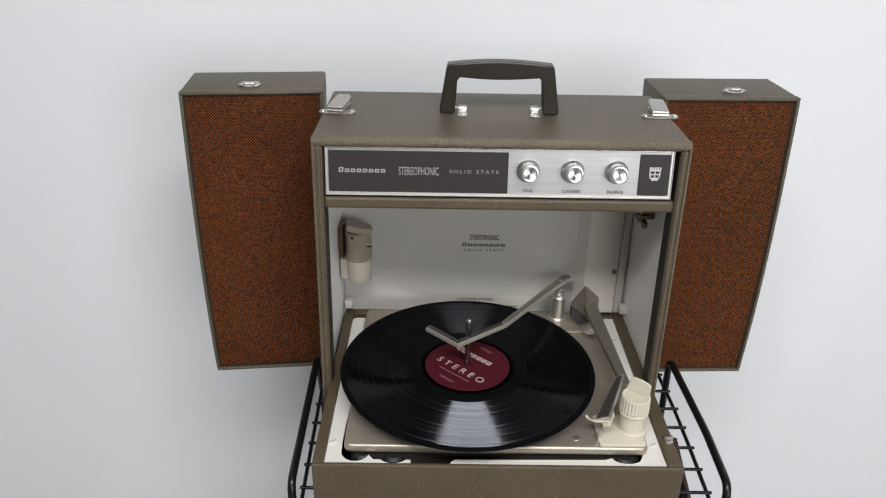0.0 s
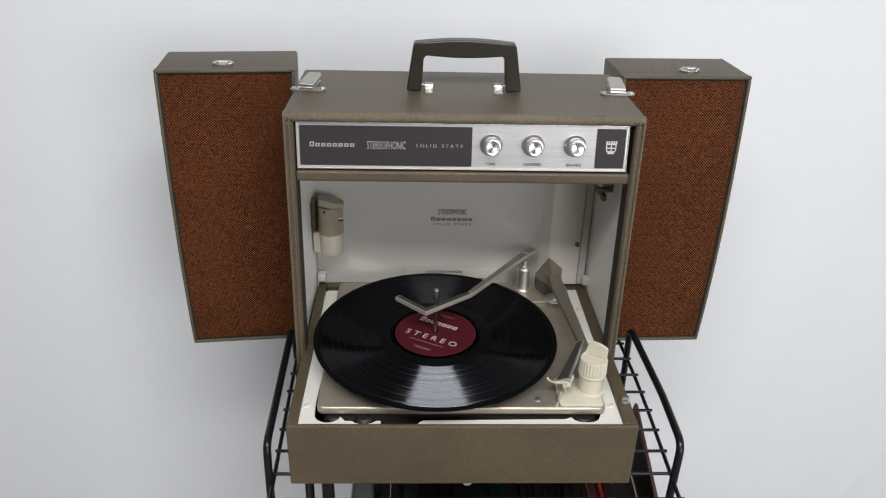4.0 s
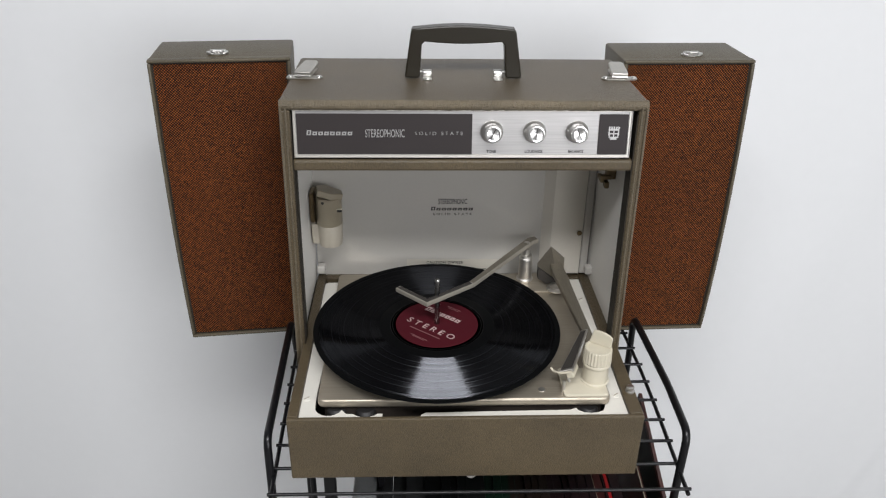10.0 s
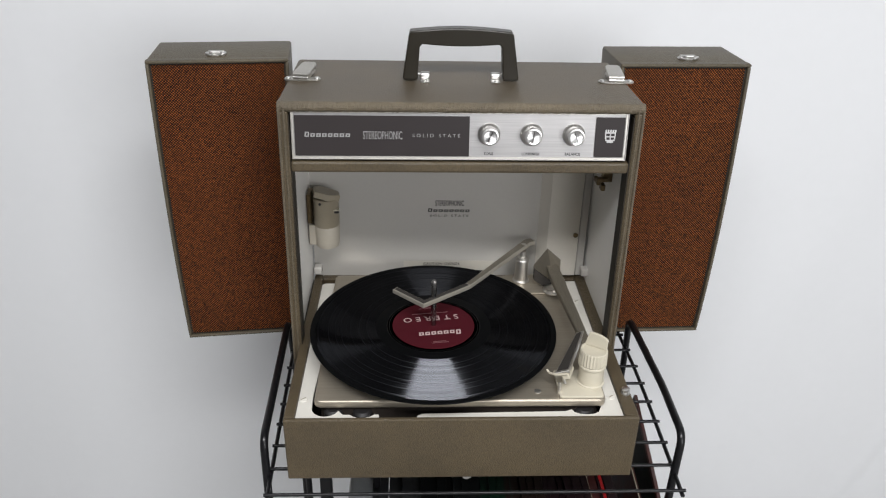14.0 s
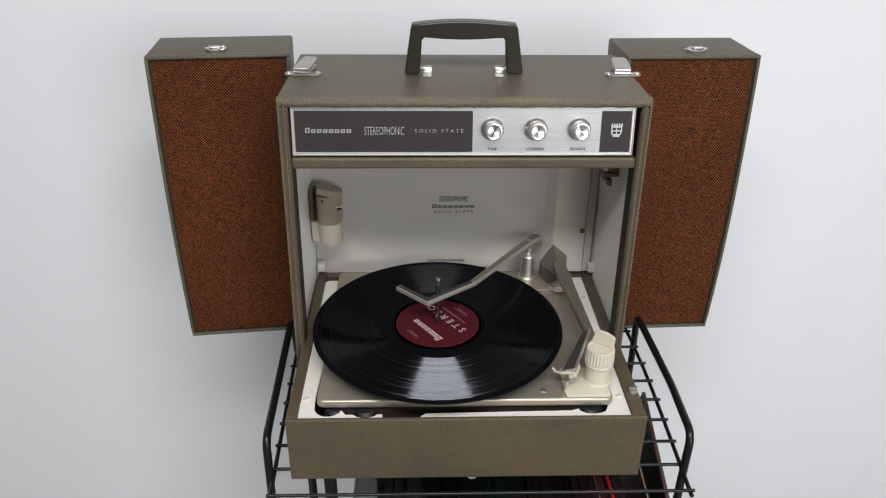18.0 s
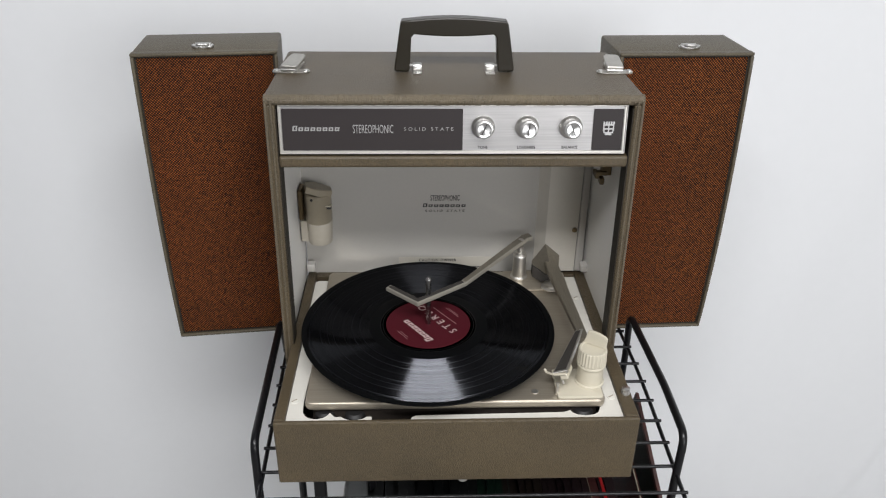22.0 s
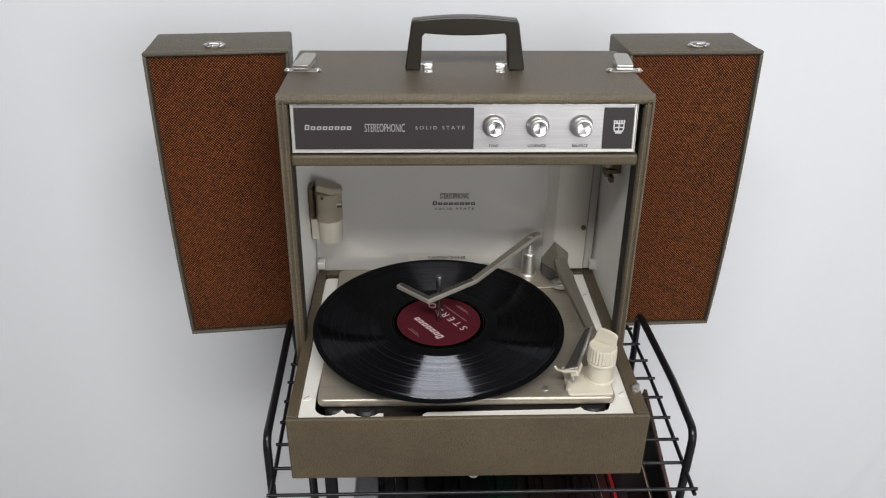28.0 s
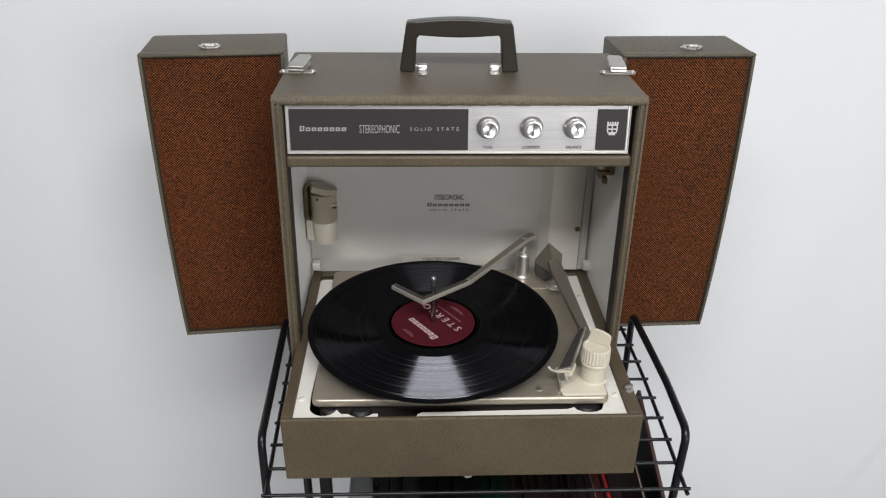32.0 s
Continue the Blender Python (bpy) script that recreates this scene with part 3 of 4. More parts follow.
def control_panel():
    z0, z1 = 1.1560, 1.2075
    tilt = math.degrees(math.atan2(0.007, z1 - z0))
    # local frame: x to the right, y up the panel, z out of it
    m = pose(0, -0.1852, z0, 90 - tilt)
    x0, x1, h = -0.1902, 0.1772, 0.0540
    inlay_top = 0.0480
    part("fascia_backing", box(x0 - 0.003, x1 + 0.004, -0.172, -0.160, 1.154, 1.2084), BLACK, player)
    fascia = slab(rounded(x0, x1, 0, h, 0.0008, 2), -0.003, 0, m=m)
    fa = part("fascia", fascia, FASCIA, player, "brushed silver control panel")
    rim = bmesh.new()
    t = 0.0034
    for a, b, c, d in ((x0, x1, 0, t), (x0, x1, h - t, h), (x0, x0 + t, t, h - t), (x1 - t, x1, t, h - t)):
        box(a, b, c, d, 0.0, 0.0012, 0.0004, 1, bm=rim)
    t = 0.0011
    for a, b, c, d in ((x0, x1, 0, t), (x0, x1, h - t, h), (x0, x0 + t, t, h - t), (x1 - t, x1, t, h - t)):
        box(a, b, c, d, 0.0012, 0.0024, 0.0004, 1, bm=rim)
    bmesh.ops.transform(rim, matrix=m, verts=rim.verts)
    part("bezel", rim, NICKEL, fa, "bright metal bezel")
    dark = slab(rounded(x0 + 0.0038, 0.0030, 0.0038, inlay_top, 0.0006, 2), 0.0002, 0.0012, m=m)
    part("dark_inlay", dark, CHARCOAL, fa, "charcoal name panel")
    part("dark_inlay", slab(rounded(0.1415, x1 - 0.0040, 0.0038, inlay_top, 0.0006, 2), 0.0002, 0.0012, m=m), CHARCOAL, fa, "charcoal badge panel")
    up = m @ Matrix.Translation((0, 0, 0.0013))
    mid = 0.0268
    brand_mark(0.0505, 0.0066, 8, up @ Matrix.Translation((-0.1505, mid, 0)), DULLINK, fa)
    part("lettering", lettering("STEREOPHONIC", 0.0425, 0.0088, up @ Matrix.Translation((-0.0915, mid, 0)), weight=-0.004), SILVERINK, fa)
    part("lettering", lettering("SOLID STATE", 0.0520, 0.0036, up @ Matrix.Translation((-0.0330, mid, 0)), spacing=1.5, weight=-0.008), DULLINK, fa)
    crest = bars([(-0.0058, 0.0058, -0.002, 0.005)] + [(-0.0058 + k * 0.0026, -0.0058 + k * 0.0026 + 0.0017, 0.005, 0.0078) for k in range(5)] + [(-0.0052, 0.0052, -0.0045, -0.002), (-0.0035, 0.0035, -0.0066, -0.0045)], up @ Matrix.Translation((0.1580, mid, 0)))
    part("badge", crest, SILVERINK, fa, "silver crest badge")
    part("badge_mark", bars([(-0.0046, -0.0006, 0.0008, 0.0036), (0.0006, 0.0046, 0.0008, 0.0036), (-0.0042, -0.0006, -0.0032, -0.0006), (0.0006, 0.0042, -0.0032, -0.0006)], up @ Matrix.Translation((0.1580, mid, 0.0003))), CHARCOAL, fa)
    flat = m @ Matrix.Translation((0, 0, 0.0002))
    for k, (x, word, w) in enumerate(((0.0245, "TONE", 0.0105), (0.0712, "LOUDNESS", 0.0195), (0.1178, "BALANCE", 0.0170))):
        part("lettering", lettering(word, w, 0.0031, flat @ Matrix.Translation((x, 0.0068, 0)), weight=0.02), INK, fa)
        km = m @ Matrix.Translation((x, 0.0285, 0))
        knob = part("knob", turned([(0.0124, 0.0), (0.0124, 0.0012), (0.0118, 0.0022), (0.0102, 0.004), (0.0098, 0.0135), (0.0092, 0.0146), (0.0086, 0.0148), (0.0, 0.0149)], seg=40, m=km), CHROME, fa, "chromed control knob", 35)
        cap = part("knob_cap", turned([(0.0078, 0.0), (0.0076, 0.0009), (0.0066, 0.0004), (0.0, 0.0002)], seg=40), SPUN, None, "spun aluminium knob cap", 20)
        cap.parent, cap.matrix_parent_inverse = knob, Matrix.Identity(4)
        cap.matrix_local = Matrix.Translation(-place_of(knob)) @ km @ Matrix.Translation((0, 0, 0.0149))
        spin = radians((-25, -8, 22)[k])
        part("knob_pointer", bars([(-0.00028, 0.00028, -0.0066, 0.0066)], km @ Matrix.Rotation(spin, 4, "Z") @ Matrix.Translation((0, 0, 0.0151)), 0.0006), CHARCOAL, knob)


control_panel()


def handle():
    y = -0.086
    # outline of the front face in x and z, arched grip and flared legs
    outer = [(-0.0700, 1.2195), (-0.0705, 1.2225), (-0.0632, 1.2700), (-0.0615, 1.2735)]
    outer += [(-0.0615 + 0.113 * k / 10, 1.2735 + 0.0038 * math.sin(math.pi * k / 10)) for k in range(1, 10)]
    outer += [(0.0522, 1.2735), (0.0540, 1.2700), (0.0617, 1.2225), (0.0612, 1.2195), (0.0455, 1.2190), (0.0440, 1.2215), (0.0415, 1.2560), (0.0385, 1.2595)]
    outer += [(0.0385 - 0.0865 * k / 8, 1.2595 - 0.0022 * math.sin(math.pi * k / 8)) for k in range(1, 8)]
    outer += [(-0.0480, 1.2595), (-0.0510, 1.2560), (-0.0530, 1.2215), (-0.0545, 1.2190)]
    outer = [(x * (1.055 if x > 0 else 1.0), z + 0.0015 * (z - 1.219) / 0.055) for x, z in outer]
    bm = slab(outer[::-1], -0.0085, 0.0085, 0.0016, 2, m=pose(0, y, 0, 90))
    grip = part("carry_handle", bm, HANDLE, player, "dark brown moulded plastic carrying handle", 22)
    for x, s in ((-0.0530, 1), (0.0464, -1)):
        loop = tube(bend([(x - s * 0.004, y, 1.2245), (x + s * 0.0085, y, 1.2245)], 0.002), 0.0016, 8)
        part("pivot_pin", loop, CHROME, grip, "", 40)
        clip = box(min(x + s * 0.003, x + s * 0.0135), max(x + s * 0.003, x + s * 0.0135), y - 0.014, y + 0.004, TOP, TOP + 0.0014, 0.0005, 1)
        turned([(0.0052, -0.0053), (0.0058, -0.0045), (0.0058, 0.0045), (0.0052, 0.0053)], seg=16, bm=clip, m=pose(x + s * 0.0083, y, 1.2225, 0, 90, 0) @ Matrix.Diagonal((0.8, 0.7, 1, 1)))
        part("handle_bracket", clip, CHROME, player, "bright metal handle bracket", 40)
        part("bracket_rivet", turned([(0.0022, 0.0), (0.002, 0.0009), (0.0, 0.0013)], x + s * 0.0083, y - 0.0105, TOP + 0.0014, 12), CHROME, player, "", 50)


handle()


def draw_latch(x, y, turn):
    def swung(bm):
        bmesh.ops.transform(bm, matrix=pose(x, y - 0.012, 0, 0, 0, turn) @ pose(-x, -y + 0.012, 0), verts=bm.verts)
        return bm

    base = slab(rounded(x - 0.0210, x + 0.0210, y - 0.0250, y - 0.0120, 0.0060), TOP, TOP + 0.0018, 0.0005, 1)
    b = part("latch_base", base, LATCH, player, "worn nickel latch plate", 40)
    for dx in (-0.0165, 0.0165):
        part("latch_screw", turned([(0.0031, 0.0), (0.0028, 0.0012), (0.0, 0.0018)], x + dx, y - 0.0185, TOP + 0.0018, 14), CHROME, b, "", 50)
    lever = slab([(x - 0.0090, y - 0.0245), (x + 0.0090, y - 0.0245), (x + 0.0098, y - 0.0170), (x + 0.0090, y + 0.0140), (x + 0.0062, y + 0.0185), (x - 0.0062, y + 0.0185), (x - 0.0090, y + 0.0140), (x - 0.0098, y - 0.0170)], TOP + 0.0040, TOP + 0.0090, 0.0018, 3)
    for v in lever.verts:
        v.co.z += 0.07 * (v.co.y - (y - 0.0245))
    part("latch_lever", swung(lever), LATCH, b, "worn satin metal draw latch", 40)
    for dx in (-0.0072, 0.0072):
        part("latch_pivot", swung(box(x + dx - 0.0016, x + dx + 0.0016, y - 0.022, y + 0.010, TOP + 0.0019, TOP + 0.0052, 0.0005, 1)), NICKEL, b)
    part("latch_roller", swung(turned([(0.0019, -0.0088), (0.0019, 0.0088)], seg=12, m=pose(x, y - 0.0235, TOP + 0.0038, 0, 90, 0))), CHROME, b, "", 40)


draw_latch(-0.1870, -0.0725, -9)
draw_latch(0.1815, -0.0725, -5)


def speaker(m, w, d, h, off, bow, label):
    """A swung-out speaker: its inner front bottom corner's box lies in m, x to the right, y back, z up."""

    def put(bm):
        bmesh.ops.transform(bm, matrix=m, verts=bm.verts)
        return bm

    def bowed(bm):
        """The side boards curve outwards a little between top and bottom."""
        bmesh.ops.subdivide_edges(bm, edges=[e for e in bm.edges if abs(e.verts[0].co.z - e.verts[1].co.z) > 0.3], cuts=12, use_grid_fill=True)
        for v in bm.verts:
            v.co.x += bow * math.sin(math.pi * min(1.0, max(0.0, v.co.z / h)) ** 0.85)
        return put(bm)

    lip = 0.0043
    body = box(0, w, 0.0095, d, 0, h, 0.0030, 2)
    sp = part("speaker_box", bowed(body), SPK_VINYL, player, label, 40)
    for a, b, c, e in ((0, w, 0, lip), (0, w, h - lip, h), (0, lip, lip, h - lip), (w - lip, w, lip, h - lip)):
        part("front_frame", bowed(box(a, b, 0, 0.0125, c, e, 0.0014, 2)), SPK_VINYL, sp, "", 50)
    g = lip + 0.0020
    # dark strip over the cloth's edge, standing in for shade below the frame
    gap = bmesh.new()
    for a, b, c, e in ((lip, w - lip, lip, g), (lip, w - lip, h - g, h - lip), (lip, g, g, h - g), (w - g, w - lip, g, h - g)):
        box(a, b, 0.0038, 0.0043, c, e, bm=gap)
    part("grille_edge_shade", bowed(gap), REVEAL, sp, "painted edge shade round the cloth")
    part("grille", bowed(box(lip - 0.001, w - lip + 0.001, 0.0044, 0.0094, lip - 0.001, h - lip + 0.001)), GRILLE, sp, "woven rust-brown grille cloth")
    cx = w / 2 + off
    plate = slab(rounded(cx - 0.0120, cx + 0.0120, 0.020, 0.035, 0.004), h, h + 0.0014, 0.0004, 1)
    part("clasp_plate", put(plate), CHROME, sp, "bright metal clasp plate", 40)
    for k in (-1, 1):
        wing = slab(rounded(-0.0050, 0.0050, -0.0040, 0.0040, 0.0030), 0.0, 0.0024, 0.0008, 2, m=pose(cx + k * 0.0085, 0.0225, h + 0.0012, 0, -k * 12, k * 24))
        part("clasp_wing", put(wing), CHROME, sp, "", 40)
    loop = tube(bend([(cx - 0.0065, 0.029, h + 0.003), (cx - 0.0065, 0.019, h + 0.0052), (cx + 0.0065, 0.019, h + 0.0052), (cx + 0.0065, 0.029, h + 0.003)], 0.003), 0.0016, 8)
    turned([(0.0024, -0.0095), (0.0024, 0.0095)], seg=12, bm=loop, m=pose(cx, 0.029, h + 0.0028, 0, 90, 0))
    part("clasp_loop", put(loop), CHROME, sp, "", 40)
    for dx in (-0.0092, 0.0092):
        part("clasp_rivet", put(turned([(0.002, 0.0), (0.0017, 0.0009), (0.0, 0.0013)], cx + dx, 0.024, h + 0.0014, 12)), CHROME, sp, "", 50)
    return sp


speaker(pose(-0.3868, -0.0318, 0.8135, 0, 0, 6.0), 0.1733, 0.101, 0.4085, -0.004, -0.0030, "taupe speaker box with rust grille cloth, hinged to the cabinet")
speaker(pose(0.2060, -0.0180, 0.8105, 0, 0, 2.0), 0.1705, 0.099, 0.4105, 0.0095, 0.0050, "taupe speaker box with rust grille cloth, hinged to the cabinet")
for x, y in ((PX0 - 0.0035, 0.004), (PX1 + 0.0035, 0.004)):
    for z in (0.90, 1.10):
        part("hinge", turned([(0.0045, 0.0), (0.0045, 0.05)], x, y, z, 12), NICKEL, player, "", 40)


def tray():
    x0, x1, y0, y1 = -0.2000, 0.1932, -0.3250, REAR - 0.0110
    part("tray_front", box(x0, x1, y0, y0 + 0.0052, FOOT, RIM, 0.0016), VINYL, player, "taupe leatherette tray front")
    part("tray_side", box(x0, x0 + 0.0118, y0 + 0.0054, y1, FOOT, RIM, 0.0014), VINYL, player)
    part("tray_side", box(x1 - 0.0155, x1, y0 + 0.0054, y1, FOOT, RIM, 0.0014), VINYL, player)
    part("tray_back", box(x0 + 0.012, x1 - 0.0157, y1 - 0.012, y1, FOOT, RIM - 0.0005, 0.0012), VINYL, player)
    # near-black tray floor: shade of the cavity put into its colour
    part("tray_floor", box(x0 + 0.012, x1 - 0.0157, y0 + 0.0054, y1 - 0.0122, FOOT, FOOT + 0.006), CAVITY_SHADE, player)
    # white motor board with cut-outs along the front edge of the deck
    bx0, bx1, by0, by1, z = x0 + 0.0122, x1 - 0.0160, y0 + 0.0056, y1 - 0.0125, RIM - 0.0042
    edge = [(bx0, by0), (-0.0960, by0), (-0.0960, by0 + 0.0085)]
    edge += [(-0.1010, by0 + 0.0085)]
    edge += [(-0.1150 + 0.0150 * math.cos(radians(a)), by0 + 0.0125 - 0.0095 * math.sin(radians(a))) for a in range(25, 180, 26)]
    edge += [(-0.1360, by0 + 0.0085)]
    edge += [(-0.1560 + 0.0155 * math.cos(radians(a)), by0 + 0.0205 - 0.0150 * math.sin(radians(a))) for a in range(20, 181, 20)]
    edge += [(-0.1720, by0 + 0.0400), (bx0 + 0.0225, by1 - 0.006), (bx0 + 0.004, by1 - 0.006)]
    west = slab(edge + [(bx0, by1 - 0.01)], z - 0.003, z)
    part("motor_board", west, DECKWHITE, player, "off-white motor board")
    edge = [(-0.0550, by0), (bx1, by0), (bx1, by1), (0.1600, by1), (0.1600, by0 + 0.035), (0.1540, by0 + 0.0170)]
    edge += [(0.1370 + 0.0160 * math.cos(radians(a)), by0 + 0.0150 - 0.0088 * math.sin(radians(a))) for a in range(0, 181, 30)]
    edge += [(0.1130, by0 + 0.0120), (-0.0480, by0 + 0.0095), (-0.0530, by0 + 0.0060)]
    part("motor_board", slab(edge, z - 0.003, z), DECKWHITE, player, "off-white motor board")
    for x, y in ((-0.1825, -0.2840), (0.1705, -0.2830), (0.1695, -0.0750)):
        part("board_screw", turned([(0.0048, 0.0), (0.0046, 0.0008), (0.0, 0.0014)], x, y, z, 16), DECKWHITE, player, "", 50)
        part("screw_slot", bars([(-0.0034, 0.0034, -0.0005, 0.0005)], pose(x, y, z + 0.0011, 0, 0, 35), 0.0004), TANPLASTIC, player)
    part("strut_stud", turned([(0.0052, 0.0), (0.0052, 0.0012), (0.0035, 0.002), (0.0035, 0.0045), (0.0046, 0.0052), (0.0046, 0.0068), (0.0, 0.0078)], 0.1868, -0.2815, RIM, 20), CHROME, player, "small chrome stud", 40)
    part("front_catch", turned([(0.0050, 0.0), (0.0062, 0.0015), (0.0052, 0.003), (0.0, 0.0036)], seg=18, m=pose(0.004, y0 + 0.0062, FOOT - 0.0008, 90)), CHROME, player, "chrome catch under the tray front", 40)
    for x in (-0.165, 0.165):
        for y in (-0.295, -0.03):
            part("foot", turned([(0.008, -0.0046), (0.009, 0.0)], x, y, FOOT, 16), BLACK, player, "", 40)


tray()

DECK = 0.9155


def deck():
    x0, x1, y0, y1 = -0.1685, 0.1598, -0.3035, -0.0225
    d = part("deck_plate", slab(rounded(x0, x1, y0, y1, 0.008, 5), DECK - 0.0105, DECK, 0.0030, 3), PLATE, player, "champagne metal record-changer deck", 40)
    # dark filler block under the deck, painting the shade seen through the cut-outs
    part("deck_skirt", slab(rounded(x0 + 0.006, x1 - 0.006, y0 + 0.006, y1 - 0.006, 0.008, 4), DECK - 0.055, DECK - 0.0107), CAVITY_SHADE, player)
    for x, y in ((-0.148, -0.295), (0.137, -0.297), (-0.115, -0.298)):
        part("mounting_grommet", turned([(0.011, -0.012), (0.011, -0.006), (0.008, -0.003)], x, y, RIM - 0.004, 18), BLACK, player, "", 40)
    # raised hub around the arm posts
    part("arm_mount", slab(rounded(0.062, 0.150, -0.078, -0.026, 0.022, 7), DECK + 0.0001, DECK + 0.0030, 0.0012, 2), PLATE, player, "", 40)
    part("reject_button", turned([(0.0040, 0.0), (0.0038, 0.0008), (0.0, 0.0012)], 0.0835, -0.2880, DECK, 14), NICKEL, player, "", 50)
    platter = part("platter", turned([(0.128, 0.0), (0.131, 0.003), (0.131, 0.0135), (0.128, 0.0155), (0.0, 0.0155)], -0.0330, -0.1855, DECK + 0.0045, 64), BLACK, player, "dark platter under the record", 40, at=(-0.0330, -0.1855, DECK + 0.0045))
    part("platter_hub", turned([(0.030, 0.0), (0.030, 0.0046)], -0.0330, -0.1855, DECK, 32), BLACK, player)
    # record post
    px, py = 0.0945, -0.0420
    part("arm_post", turned([(0.0118, 0.003), (0.0118, 0.0042), (0.0098, 0.0060), (0.0088, 0.0330), (0.0094, 0.0334), (0.0094, 0.0368), (0.0086, 0.0378), (0.0080, 0.0380), (0.0076, 0.0405), (0.0042, 0.0415), (0.0042, 0.0500)], px, py, DECK, 28), NICKEL, player, "tapered satin-nickel post", 40)
    z = DECK + 0.0580
    path = [(0.1090, -0.0270), (0.1010, -0.0310), (0.0110, -0.1540), (-0.0455, -0.1985), (-0.0805, -0.1640)]

    def ribbon(width, z0, z1, r, cut=0.0, start=0, flare=0.0, stop=5):
        pts = [Vector((x, y, 0)) for x, y in path[start:stop]]
        left, right = [], []
        for i, p in enumerate(pts):
            a, b = pts[max(0, i - 1)], pts[min(len(pts) - 1, i + 1)]
            u, v = (p - a), (b - p)
            u = u.normalized() if u.length else v.normalized()
            v = v.normalized() if v.length else u
            n = (u + v).normalized()
            side = Vector((-n.y, n.x, 0))
            k = (width + (flare if i + start < 2 else 0.0)) / 2 / max(0.5, side.dot(Vector((-u.y, u.x, 0))))
            shift = cut * (n if i == 0 else -n if i == len(pts) - 1 else Vector((0, 0, 0)))
            left.append(p + shift + side * k)
            right.append(p + shift - side * k)
        return slab([(q.x, q.y) for q in left] + [(q.x, q.y) for q in right[::-1]], z0, z1, r, 1)

    def settle(bm):
        for v in bm.verts:
            v.co.z -= 0.0045 * min(1.0, max(0.0, (v.co.y + 0.199) / 0.172))
        return bm

    arm = part("record_balance_arm", settle(ribbon(0.0080, z, z + 0.0058, 0.0007, 0.0, 0, 0.0042)), ARM, player, "angled satin-metal record balance arm")
    part("arm_channel", settle(ribbon(0.0056, z + 0.0059, z + 0.0061, 0.0, 0.0, 0, 0.0042, 3)), TONEARM, arm, "dull brown channel along the arm")
    part("arm_inset", settle(ribbon(0.0054, z + 0.0059, z + 0.0062, 0.0, 0.002, 2)), DARKINSET, arm, "dark inset strip")
    part("post_cap", turned([(0.0048, 0.0), (0.0048, 0.002), (0.0036, 0.0026), (0.0, 0.0026)], px, py, z - 0.0005, 18), NICKEL, arm, "", 40)
    # spindle
    part("spindle", turned([(0.0034, 0.0), (0.0034, 0.062), (0.0030, 0.0640), (0.0018, 0.0655), (0.0, 0.0660)], -0.0330, -0.1855, 0.9365, 18), STEEL, player, "tall steel changer spindle", 40)


deck()


